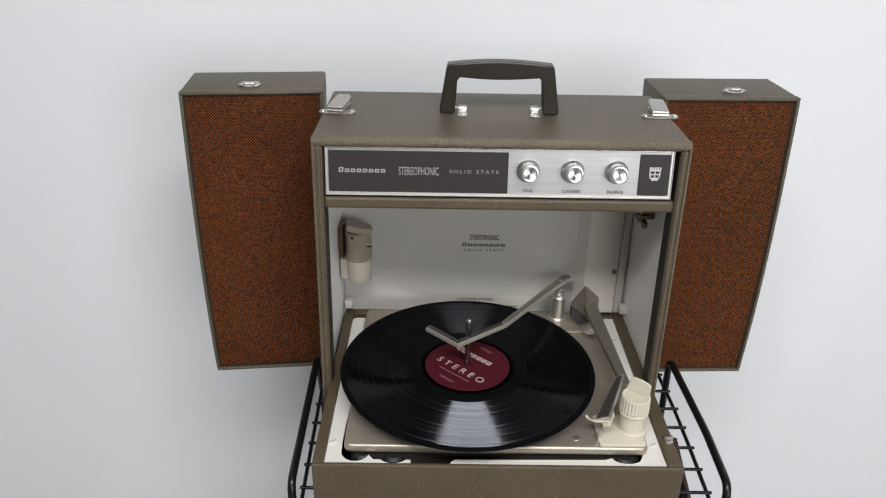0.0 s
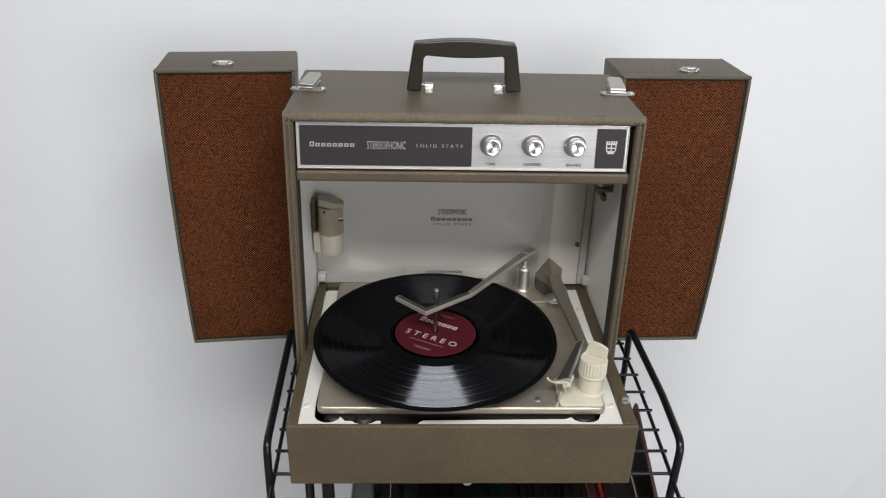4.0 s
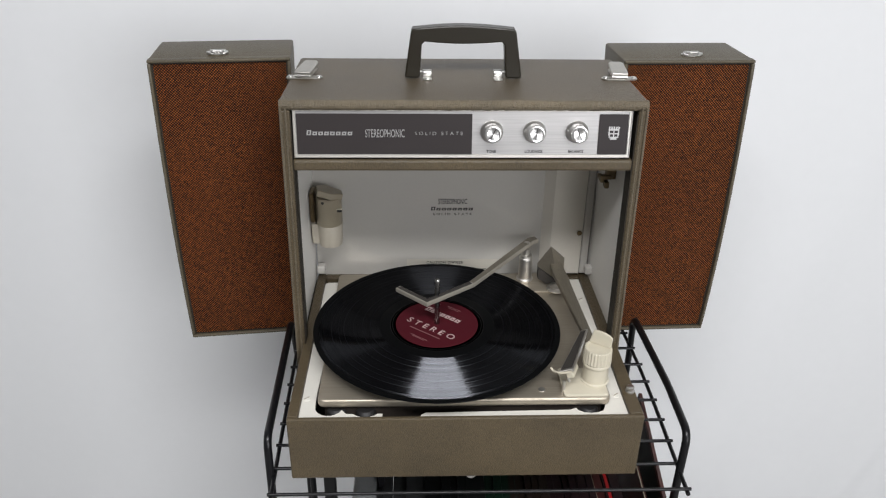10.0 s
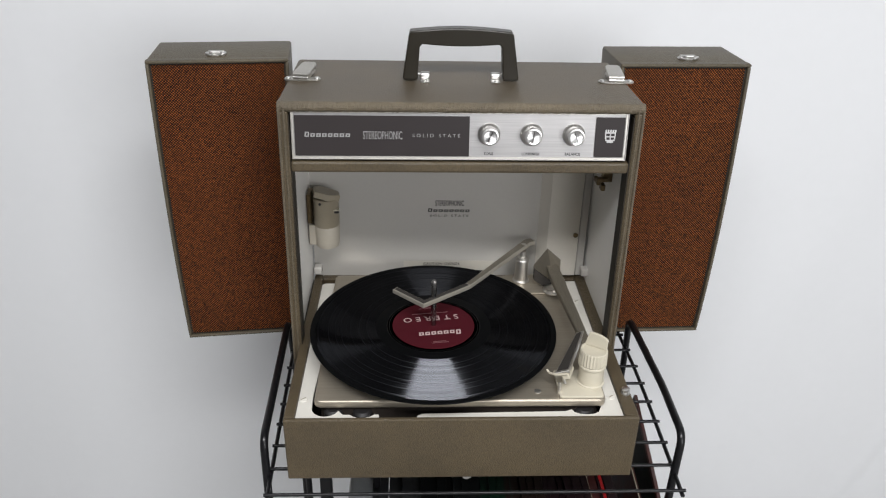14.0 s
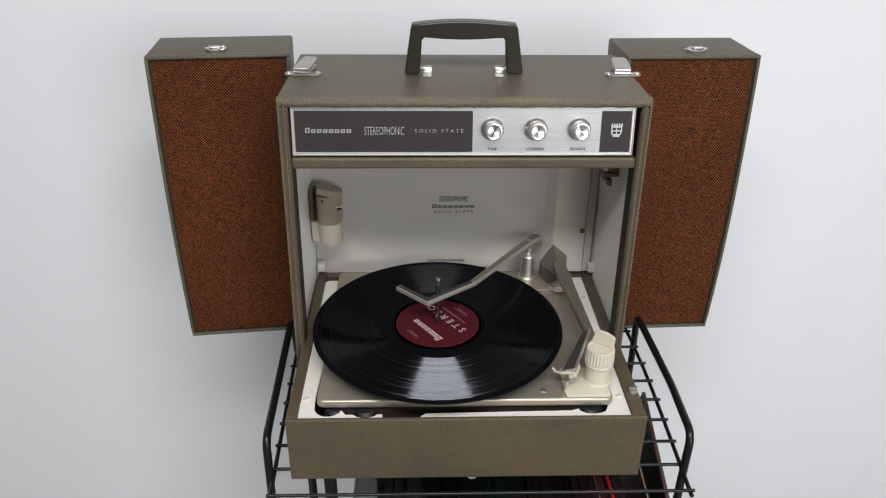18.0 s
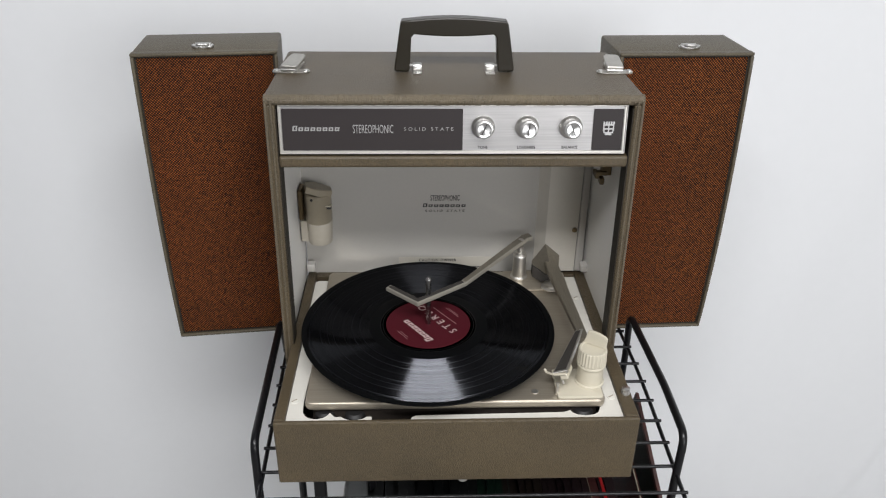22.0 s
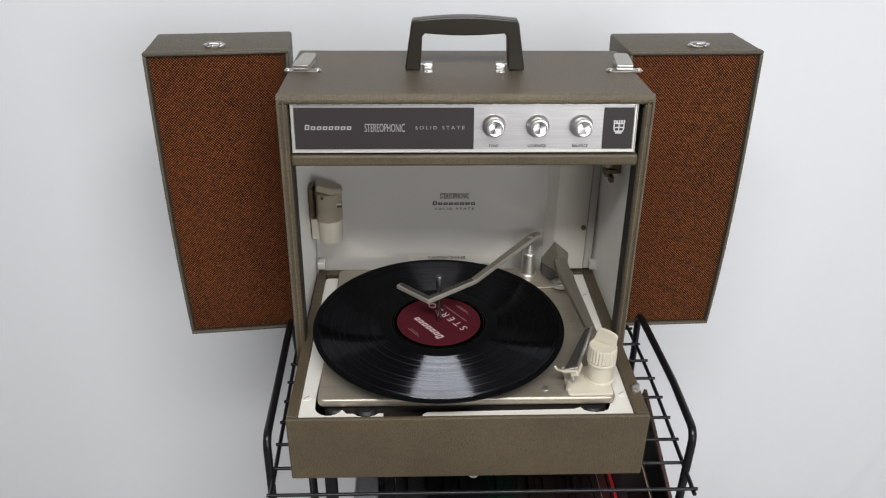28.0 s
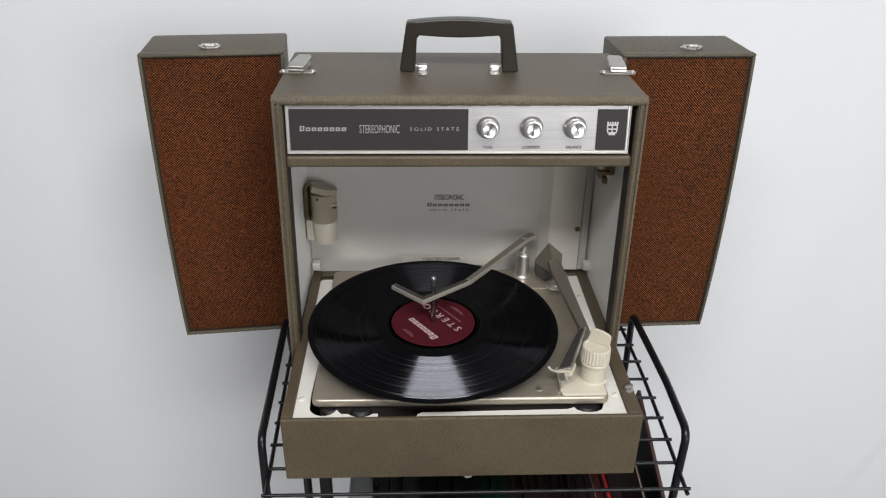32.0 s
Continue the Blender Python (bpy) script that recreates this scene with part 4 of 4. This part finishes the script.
def tonearm():
    z = DECK
    part("pivot_base", turned([(0.0130, 0.003), (0.0130, 0.0045), (0.0110, 0.0060), (0.0100, 0.0065), (0.0096, 0.0085)], 0.1345, -0.0720, z, 32), NICKEL, player, "", 40)
    # folded guard around the pivot
    hood = bmesh.new()
    apex, crease = Vector((0.1245, -0.0640, 0.9800)), Vector((0.1350, -0.0720, 0.9330))
    for ring in ((apex, Vector((0.1085, -0.0570, 0.9500)), Vector((0.1100, -0.0580, 0.9455)), crease), (apex, crease, Vector((0.1450, -0.0620, 0.9385)), Vector((0.1447, -0.0600, 0.9605)))):
        front = [hood.verts.new(p) for p in ring]
        back = [hood.verts.new(p + Vector((0, 0.0018, 0))) for p in ring]
        hood.faces.new(front)
        hood.faces.new(back[::-1])
        for i in range(4):
            j = (i + 1) % 4
            hood.faces.new((front[j], front[i], back[i], back[j]))
    bmesh.ops.recalc_face_normals(hood, faces=hood.faces)
    part("pivot_guard", hood, TONEARM, player, "folded sheet-metal pivot guard")
    part("guard_screw", turned([(0.0017, 0.0), (0.0015, 0.0012), (0.0, 0.0016)], seg=12, m=pose(0.1400, -0.0640, 0.9440, 90)), CHROME, player, "", 50)
    part("pivot_yoke", slab([(0.1100, 0.9455), (0.1265, 0.9325), (0.1380, 0.9240), (0.1230, 0.9205), (0.1100, 0.9290)], -0.0120, 0.0, m=pose(0, -0.0620, 0, 90)), DARKINSET, player)
    # the tapering arm and its angled head
    bm = bmesh.new()
    rings = []
    for p, w, hh in (((0.1325, -0.0640, 0.9530), 0.0150, 0.0060), ((0.1350, -0.0830, 0.9480), 0.0170, 0.0080), ((0.1482, -0.2270, 0.9405), 0.0098, 0.0070)):
        p = Vector(p)
        rings.append([bm.verts.new(p + Vector((dx * w / 2, 0, dz * hh / 2))) for dx, dz in ((-1, -1), (1, -1), (1, 0.7), (0.75, 1), (-0.75, 1), (-1, 0.7))])
    for a, b in zip(rings, rings[1:]):
        for k in range(6):
            bm.faces.new((a[k], a[(k + 1) % 6], b[(k + 1) % 6], b[k]))
    bm.faces.new(rings[0][::-1])
    bm.faces.new(rings[-1])
    bmesh.ops.recalc_face_normals(bm, faces=bm.faces)
    arm = part("tonearm", bm, TONEARM, player, "straight tapered satin-metal tonearm at rest")
    part("arm_screw", turned([(0.0024, 0.0), (0.0022, 0.0014), (0.0, 0.0018)], 0.1385, -0.0900, z + 0.033, 14), CHROME, arm, "", 50)
    hm = pose(0.1425, -0.2130, z + 0.0290, 0, 0, 0) @ pose(0, 0, 0, 0, 0, -24) @ pose(0, 0, 0, 0, -24, 0)
    head = slab([(-0.0042, 0.0020), (0.0046, 0.0040), (0.0084, -0.0830), (-0.0085, -0.0860)], -0.0040, 0.0, 0.0006, 1, m=hm)
    part("headshell", head, NICKEL, arm, "angled metal headshell")
    part("headshell_inset", slab([(-0.0028, -0.0020), (0.0030, 0.0000), (0.0062, -0.0800), (-0.0066, -0.0825)], 0.0001, 0.0005, m=hm), DARKINSET, arm, "dark headshell inset")
    ends = [hm @ Vector(p) for p in ((0.0060, -0.0855, -0.0030), (-0.0080, -0.0860, -0.0015), (-0.0165, -0.0815, -0.0010), (-0.0190, -0.0790, 0.0020))]
    part("finger_lift", tube(bend(ends, 0.003), 0.0014, 8), CREAM, arm, "", 40)
    cart = box(-0.0020, 0.0066, -0.0850, -0.0640, -0.0105, -0.0041, 0.0008, 1)
    bmesh.ops.transform(cart, matrix=hm, verts=cart.verts)
    part("cartridge", cart, CREAM, arm, "cream cartridge")
    part("stylus_guard", turned([(0.0016, -0.0080), (0.0018, 0.0)], seg=10, m=hm @ Matrix.Translation((-0.0030, -0.0800, -0.0100))), NICKEL, arm, "", 40)
    part("arm_rest_pin", turned([(0.0022, 0.0), (0.0022, 0.0150), (0.0, 0.0160)], 0.1070, -0.2920, z, 12), NICKEL, player, "", 40)


tonearm()


def selector():
    z = DECK
    plate = slab(rounded(0.1065, 0.1570, -0.3022, -0.2520, 0.0035, 4), z + 0.0002, z + 0.0036, 0.0012, 2)
    base = part("selector_base", plate, CREAM, player, "cream plastic selector base", 40)
    x, y = 0.1463, -0.2730
    drum = turned([(0.0164, 0.0036), (0.0164, 0.0046), (0.0150, 0.0056), (0.0140, 0.0252), (0.0158, 0.0262), (0.0160, 0.0284), (0.0152, 0.0296), (0.0, 0.0296)], x, y, z, 40)
    part("selector_drum", drum, CREAM, base, "", 40)
    bm = bmesh.new()
    n = 27
    prof = []
    for hgt, r in ((0.0300, 0.0152), (0.0308, 0.0157), (0.0462, 0.0152), (0.0476, 0.0146), (0.0476, 0.0128), (0.0468, 0.0124)):
        prof.append([bm.verts.new((x + (r + (0.0005 if k % 2 else -0.0003)) * math.cos(2 * math.pi * k / (2 * n)), y + (r + (0.0005 if k % 2 else -0.0003)) * math.sin(2 * math.pi * k / (2 * n)), z + hgt)) for k in range(2 * n)])
    for a, b in zip(prof, prof[1:]):
        for k in range(2 * n):
            j = (k + 1) % (2 * n)
            bm.faces.new((a[k], a[j], b[j], b[k]))
    bm.faces.new(prof[0][::-1])
    bm.faces.new(prof[-1])
    part("selector_knob", bm, CREAM, base, "ribbed cream plastic knob")
    fin = slab([(-0.0130, 0.0), (0.0130, 0.0), (0.0134, 0.0125), (0.0105, 0.0150), (0.0030, 0.0172), (-0.0050, 0.0176), (-0.0090, 0.0168)], -0.0017, 0.0017, 0.0008, 2, m=pose(x + 0.0032, y + 0.0058, z + 0.0470, 90, 0, -33))
    part("selector_fin", fin, CREAM, base, "raised cream pointer fin")


selector()


def adapter():
    """Single-play spindle adapter kept in a holder on the inner side."""
    x, y = -0.1745, -0.0420
    cup = turned([(0.0152, 0.0), (0.0160, 0.0015), (0.0172, 0.0300), (0.0166, 0.0310), (0.0, 0.0310)], x, y, 0.9755, 28)
    box(-0.1988, -0.1770, y - 0.0065, y + 0.0110, 0.9775, 1.0075, 0.001, 1, bm=cup)
    c = part("adapter_holder", cup, HOLDER, player, "cream plastic holder on the side wall", 40)
    ad = turned([(0.0166, 0.0), (0.0174, 0.0020), (0.0174, 0.0385), (0.0160, 0.0400), (0.0, 0.0400)], x, y, 1.0065, 28)
    spool = thing("spindle_adapter", (x, y, 1.0065), "tan plastic spindle adapter standing in its holder", "adapter")
    part("barrel", ad, TANPLASTIC, spool, "", 40)
    tip = slab([(-0.0170, -0.012), (0.0000, -0.0170), (0.0168, -0.010), (0.0168, 0.006), (-0.004, 0.0165), (-0.0176, 0.009)], 0.0, 0.0090, 0.001, 1, m=pose(x, y, 1.0460, -4, 15, 10))
    part("cap", tip, TANPLASTIC, spool, "", 40)
    part("holder_bracket", box(-0.1986, -0.1928, y - 0.0120, y + 0.0120, 1.0120, 1.0540, 0.001, 1), BRASS, player, "dark metal bracket")
    part("adapter_slot", box(x + 0.0108, x + 0.0178, y - 0.0125, y - 0.0050, 1.0278, 1.0312), INK, spool)
    part("adapter_tab", box(x + 0.0100, x + 0.0184, y - 0.0135, y - 0.0060, 1.0312, 1.0330, 0.0005, 1), CREAM, spool, "cream tab above the slot")
    part("adapter_hole", turned([(0.0018, 0.0), (0.0018, 0.001)], seg=10, m=pose(x - 0.006, y - 0.0162, 1.0425, 90, 0, -20)), INK, spool)


adapter()


def back_print():
    m = pose(-0.0075, REAR - 0.0106, 0, 90)
    part("lettering", lettering("STEREOPHONIC", 0.0400, 0.0082, m @ Matrix.Translation((0, 1.0215, 0)), weight=0.012), INK, player)
    brand_mark(0.0600, 0.0066, 8, m @ Matrix.Translation((0, 1.0100, 0)), INK, player)
    part("lettering", lettering("SOLID STATE", 0.0540, 0.0032, m @ Matrix.Translation((0, 1.0022, 0)), spacing=1.5, weight=0.010), INK, player)
    part("caution_sticker", box(-0.0720, 0.0590, REAR - 0.0109, REAR - 0.0106, 0.9075, 0.9300), STICKER, player, "ivory caution sticker")
    part("lettering", lettering("CAUTION OWNER", 0.0530, 0.0044, pose(-0.0170, REAR - 0.0110, 0.9250, 90), spacing=1.25, weight=0.022), INK, player)
    for r in ((-0.052, 0.05, -0.0046, -0.0034),):
        part("fine_print", bars([r], pose(-0.0070, REAR - 0.0110, 0.9180, 90)), INK, player)


back_print()

# ---- the record ----
RX, RY, RZ = -0.0330, -0.1855, 0.9360
record = thing("vinyl_record", (RX, RY, RZ), "black long-play record with maroon label turning on the platter", "record")


def long_play():
    seg = 128
    disc = turned([(0.0485, 0.0004), (0.1440, 0.0000), (0.1446, 0.0018), (0.1440, 0.0019), (0.0712, 0.0019), (0.0707, 0.0017)], RX, RY, RZ, seg)
    part("grooved_disc", disc, RECORD, record, "", 30)
    part("lead_in_rim", turned([(0.1436, 0.0002), (0.1495, 0.0000), (0.1508, 0.0006), (0.1510, 0.0012), (0.1506, 0.0020), (0.1490, 0.0023), (0.1465, 0.0018), (0.1438, 0.0017)], RX, RY, RZ, seg), DEADWAX, record, "smooth raised rim", 40)
    part("run_out_band", turned([(0.0713, 0.00165), (0.0709, 0.00175), (0.0, 0.00178)], RX, RY, RZ, 96), DEADWAX, record, "smooth shiny run-out band", 40)
    for r in (0.0572, 0.0545):
        ring = turned([(r - 0.0004, 0.00178), (r, 0.0020), (r + 0.0004, 0.00178)], RX, RY, RZ, 96)
        part("locked_groove", ring, GLOSSWAX, record, "", 60)
    lab = part("label", turned([(0.0506, 0.0017), (0.0504, 0.0026), (0.0, 0.0027)], RX, RY, RZ, 96), LABEL, record, "maroon paper label")
    up = pose(RX, RY, RZ + 0.0028)
    part("lettering", lettering("STEREO", 0.0690, 0.0095, up @ Matrix.Translation((0.001, -0.0135, 0)), spacing=1.6, weight=0.0), PRINT, lab)
    brand_mark(0.0530, 0.0110, 7, up @ Matrix.Translation((-0.004, 0.0190, 0)), PRINT, lab)
    for r in ((-0.0220, 0.0230, -0.0260, -0.0250), (-0.0110, 0.0130, -0.0375, -0.0368), (-0.0080, 0.0100, -0.0395, -0.0388), (-0.0120, 0.0080, 0.0390, 0.0397), (-0.0090, 0.0060, 0.0365, 0.0372)):
        part("fine_print", bars([r], up), PRINT_DIM, lab)


long_play()

# ---- the wire rack ----
SHELF = 0.8145
rack = thing("wire_rack", (0.015, -0.17, 0.0), "black coated wire rack shelf unit with side rails", "rack")


def wire_rack():
    yf, yb = -0.3420, 0.0150
    west = [(-0.2335, yb + 0.02), (-0.2300, -0.1000), (-0.2222, yf - 0.004)]
    east = [(0.2525, yb + 0.02), (0.2565, -0.1000), (0.2555, -0.1800), (0.2505, yf - 0.004)]

    def across(line, y):
        for (xa, ya), (xb, yc) in zip(line, line[1:]):
            if yc <= y <= ya:
                return xa + (xb - xa) * (y - ya) / (yc - ya)
        return line[0][0]

    for k in range(10):
        y = yf + (0.0 if k == 0 else 0.0405 + 0.0390 * (k - 1))
        for zz in (SHELF, 0.4000):
            part("cross_wire", tube([(across(west, y) - 0.0035, y, zz), (across(east, y) + 0.0035, y, zz)], 0.0020, 8), BLACKWIRE, rack, "", 60)
    for line in (west, east):
        for zz in (SHELF, 0.4000):
            part("side_wire", tube(bend([(x, y, zz - 0.0045) for x, y in line], 0.03), 0.0025, 8), BLACKWIRE, rack, "", 60)
    west_rail = [(-0.2300, -0.3120, 0.012), (-0.2275, -0.3120, 0.78), (-0.2285, -0.3020, 0.8600), (-0.2350, -0.0600, 0.8600), (-0.2330, -0.0450, 0.78), (-0.2330, -0.0450, 0.012)]
    east_rail = [(0.2490, -0.3120, 0.012), (0.2500, -0.3120, 0.79), (0.2560, -0.3010, 0.8600), (0.2590, -0.2100, 0.8600), (0.2550, -0.0560, 0.8600), (0.2600, -0.0450, 0.78), (0.2600, -0.0450, 0.012)]
    for path in (west_rail, east_rail):
        part("side_rail", tube(bend(path, 0.016, 6), 0.0048, 12), BLACKWIRE, rack, "thick bent side rail", 60)
        for x, y, z in (path[0], path[-1]):
            part("rack_foot", turned([(0.009, 0.0), (0.009, 0.014), (0.0, 0.016)], x, y, 0.0, 14), BLACK, rack, "", 40)
    for x in (0.0020,):
        part("divider_wire", tube(bend([(x, -0.385, 0.40), (x, -0.385, 0.70), (x, -0.10, 0.70), (x, -0.10, 0.40)], 0.02), 0.0022, 8), BLACKWIRE, rack, "", 60)
    part("divider_post", tube([(-0.1985, -0.205, 0.4), (-0.1985, -0.205, SHELF - 0.003)], 0.0042, 10), BLACKWIRE, rack, "", 60)
    part("divider_post", box(-0.1800, -0.1640, -0.232, -0.224, 0.4, SHELF - 0.003, 0.002), BLACKWIRE, rack)
    part("divider_post", box(-0.1085, -0.1000, -0.236, -0.228, 0.4, SHELF - 0.003, 0.002), BLACKWIRE, rack)
    part("lower_front_wire", tube([(-0.222, -0.385, 0.4), (0.255, -0.385, 0.4)], 0.0024, 8), BLACKWIRE, rack, "", 60)


wire_rack()


def sleeves():
    """Records in their sleeves, packed upright in the lower rack."""
    dark = [(0.0240, 0.0250, 0.0255), (0.0050, 0.0056, 0.0056), (0.0060, 0.0070, 0.0068), (0.0040, 0.0150, 0.0085), (0.0130, 0.0085, 0.0065), (0.0120, 0.0060, 0.0070)]
    words = ["charcoal", "black", "blackish grey", "dark green", "dark brown", "dark maroon"]
    x, k = -0.1090, 0
    rng = random.Random(4)
    scarlet = False
    edges = [-0.050, 0.067, 0.123, 0.166]
    while x < 0.212:
        t = 0.0105 + 0.003 * rng.random()
        c = sum(x >= edge for edge in (-0.047, -0.003, 0.030, 0.066, 0.121))
        colour, word = dark[c], words[c]
        if k == 0:
            mat, word, t = CLEAR, "cloudy plastic", 0.034
        elif 0.178 < x <= 0.192:
            mat, word = coat("sleeve_card", (0.030, 0.005, 0.005), rough=0.32, grain=120.0, bump=0.02, vary=0.8, blotch=40.0), "dark red patterned"
        elif 0.192 < x <= 0.203 and not scarlet:
            mat, word, t = coat("sleeve_card", (0.34, 0.010, 0.012), rough=0.32, grain=120.0, bump=0.02, vary=0.3, blotch=30.0), "bright red", 0.0052
            scarlet = True
        else:
            mat = coat("sleeve_card", colour, spec=0.15, rough=0.4, grain=120.0, bump=0.02, vary=0.5, blotch=18.0)
        h, z0 = 0.312 + 0.006 * rng.random(), 0.4028
        lean = 0.010 + 0.016 * (x + 0.128) / 0.38
        m = pose(x - lean, -0.2280 + 0.012 * (rng.random() - 0.5), z0, 0, math.degrees(math.atan2(lean, h)), 0)
        bm = slab(rounded(-0.156, 0.156, 0.0, h, 0.020 if k == 0 else 0.002, 3), -t + 0.0012, 0.0, 0.006 if k == 0 else 0.0, m=m @ pose(0, 0, 0, 90, 0, 90))
        ob = part("record_sleeve", bm, mat, None, "", at=(x - lean, -0.228, z0))
        tagged(ob, word + " record sleeve standing upright in the lower rack", "record sleeve", "sleeves in the lower rack")
        if edges and x >= edges[0]:
            edges.pop(0)
            part("worn_edge", slab([(-0.1555, h - 0.0006), (0.1555, h - 0.0006), (0.1555, h + 0.0004), (-0.1555, h + 0.0004)], -0.0014, 0.0002, 0.0, m=m @ pose(0, 0, 0, 90, 0, 90)), TANPLASTIC if not edges else GREYCARD, ob, "worn paler edge")
        x += (0.0107 if k == 0 else t) - 0.0016
        k += 1
    m = pose(0.2000, -0.2230, 0.4028, 0, 0, -3.5) @ pose(0, 0, 0, 0, math.degrees(math.atan2(0.040, 0.318)), 0) @ pose(0, 0, 0, 90, 0, 90)
    ob = part("record_sleeve", slab(rounded(-0.156, 0.156, 0.0, 0.320, 0.002, 3), -0.0034, 0.0, m=m), coat("sleeve_card", (0.030, 0.005, 0.004), spec=0.15, rough=0.4, grain=120.0, bump=0.02, vary=0.8, blotch=45.0), None, "", at=(0.200, -0.223, 0.4028))
    tagged(ob, "dark red record sleeve with pale worn edge leaning outwards", "record sleeve", "sleeves in the lower rack")
    part("worn_edge", slab([(-0.1555, 0.3194), (0.1555, 0.3194), (0.1555, 0.3206), (-0.1555, 0.3206)], -0.0036, -0.0022, m=m), TANPLASTIC, ob, "pale worn edge")
    m = pose(0.2050, -0.2180, 0.4028, 0, 0, -6.4) @ pose(0, 0, 0, 0, math.degrees(math.atan2(0.058, 0.327)), 0) @ pose(0, 0, 0, 90, 0, 90)
    ob = part("record_sleeve", slab(rounded(-0.157, 0.157, 0.0, 0.334, 0.002, 3), -0.0040, 0.0, m=m), coat("sleeve_card", (0.0045, 0.0065, 0.005), spec=0.15, rough=0.35, grain=90.0, bump=0.02, vary=0.9, blotch=14.0), None, "", at=(0.205, -0.228, 0.4028))
    tagged(ob, "dark green record sleeve with rust red edge leaning outwards", "record sleeve", "sleeves in the lower rack")
    part("worn_edge", slab([(-0.1565, 0.3295), (0.1565, 0.3295), (0.1565, 0.3345), (-0.1565, 0.3345)], -0.0043, 0.0003, m=m), coat("rust_edge", (0.045, 0.009, 0.006), rough=0.4, grain=90.0, bump=0.02, vary=0.5, blotch=40.0), ob, "worn rust red edge")


sleeves()


def motions():
    # seconds and clockwise turn of the record in degrees
    turns = [(0.0, 42), (0.4, 81.5), (0.8, 119), (1.2, 157), (1.6, 190), (2.0, 223.5), (2.4, 258), (3.0, 307), (3.8, 372), (4.6, 436), (5.0, 466), (5.5, 503),
             (6.0, 534), (6.5, 563), (7.0, 593), (7.5, 625), (8.0, 655), (8.5, 683), (9.0, 709), (9.5, 734), (10.0, 758), (10.5, 780), (11.0, 801), (11.5, 821),
             (12.0, 840), (12.5, 855), (13.0, 868), (13.5, 880), (14.0, 892), (14.5, 903), (15.2, 920), (15.9, 935), (16.5, 945), (17.0, 950), (17.5, 953), (18.0, 954), (20.0, 954), (32.0, 954)]
    walk(record, [(t, pose(RX, RY, RZ, 0, 0, -a)) for t, a in turns])
    platter = [o for o in player.children if o.name.startswith("platter") and "hub" not in o.name][0]
    here = platter.location.copy()
    walk(platter, [(t, pose(*here, 0, 0, -a)) for t, a in turns])


motions()
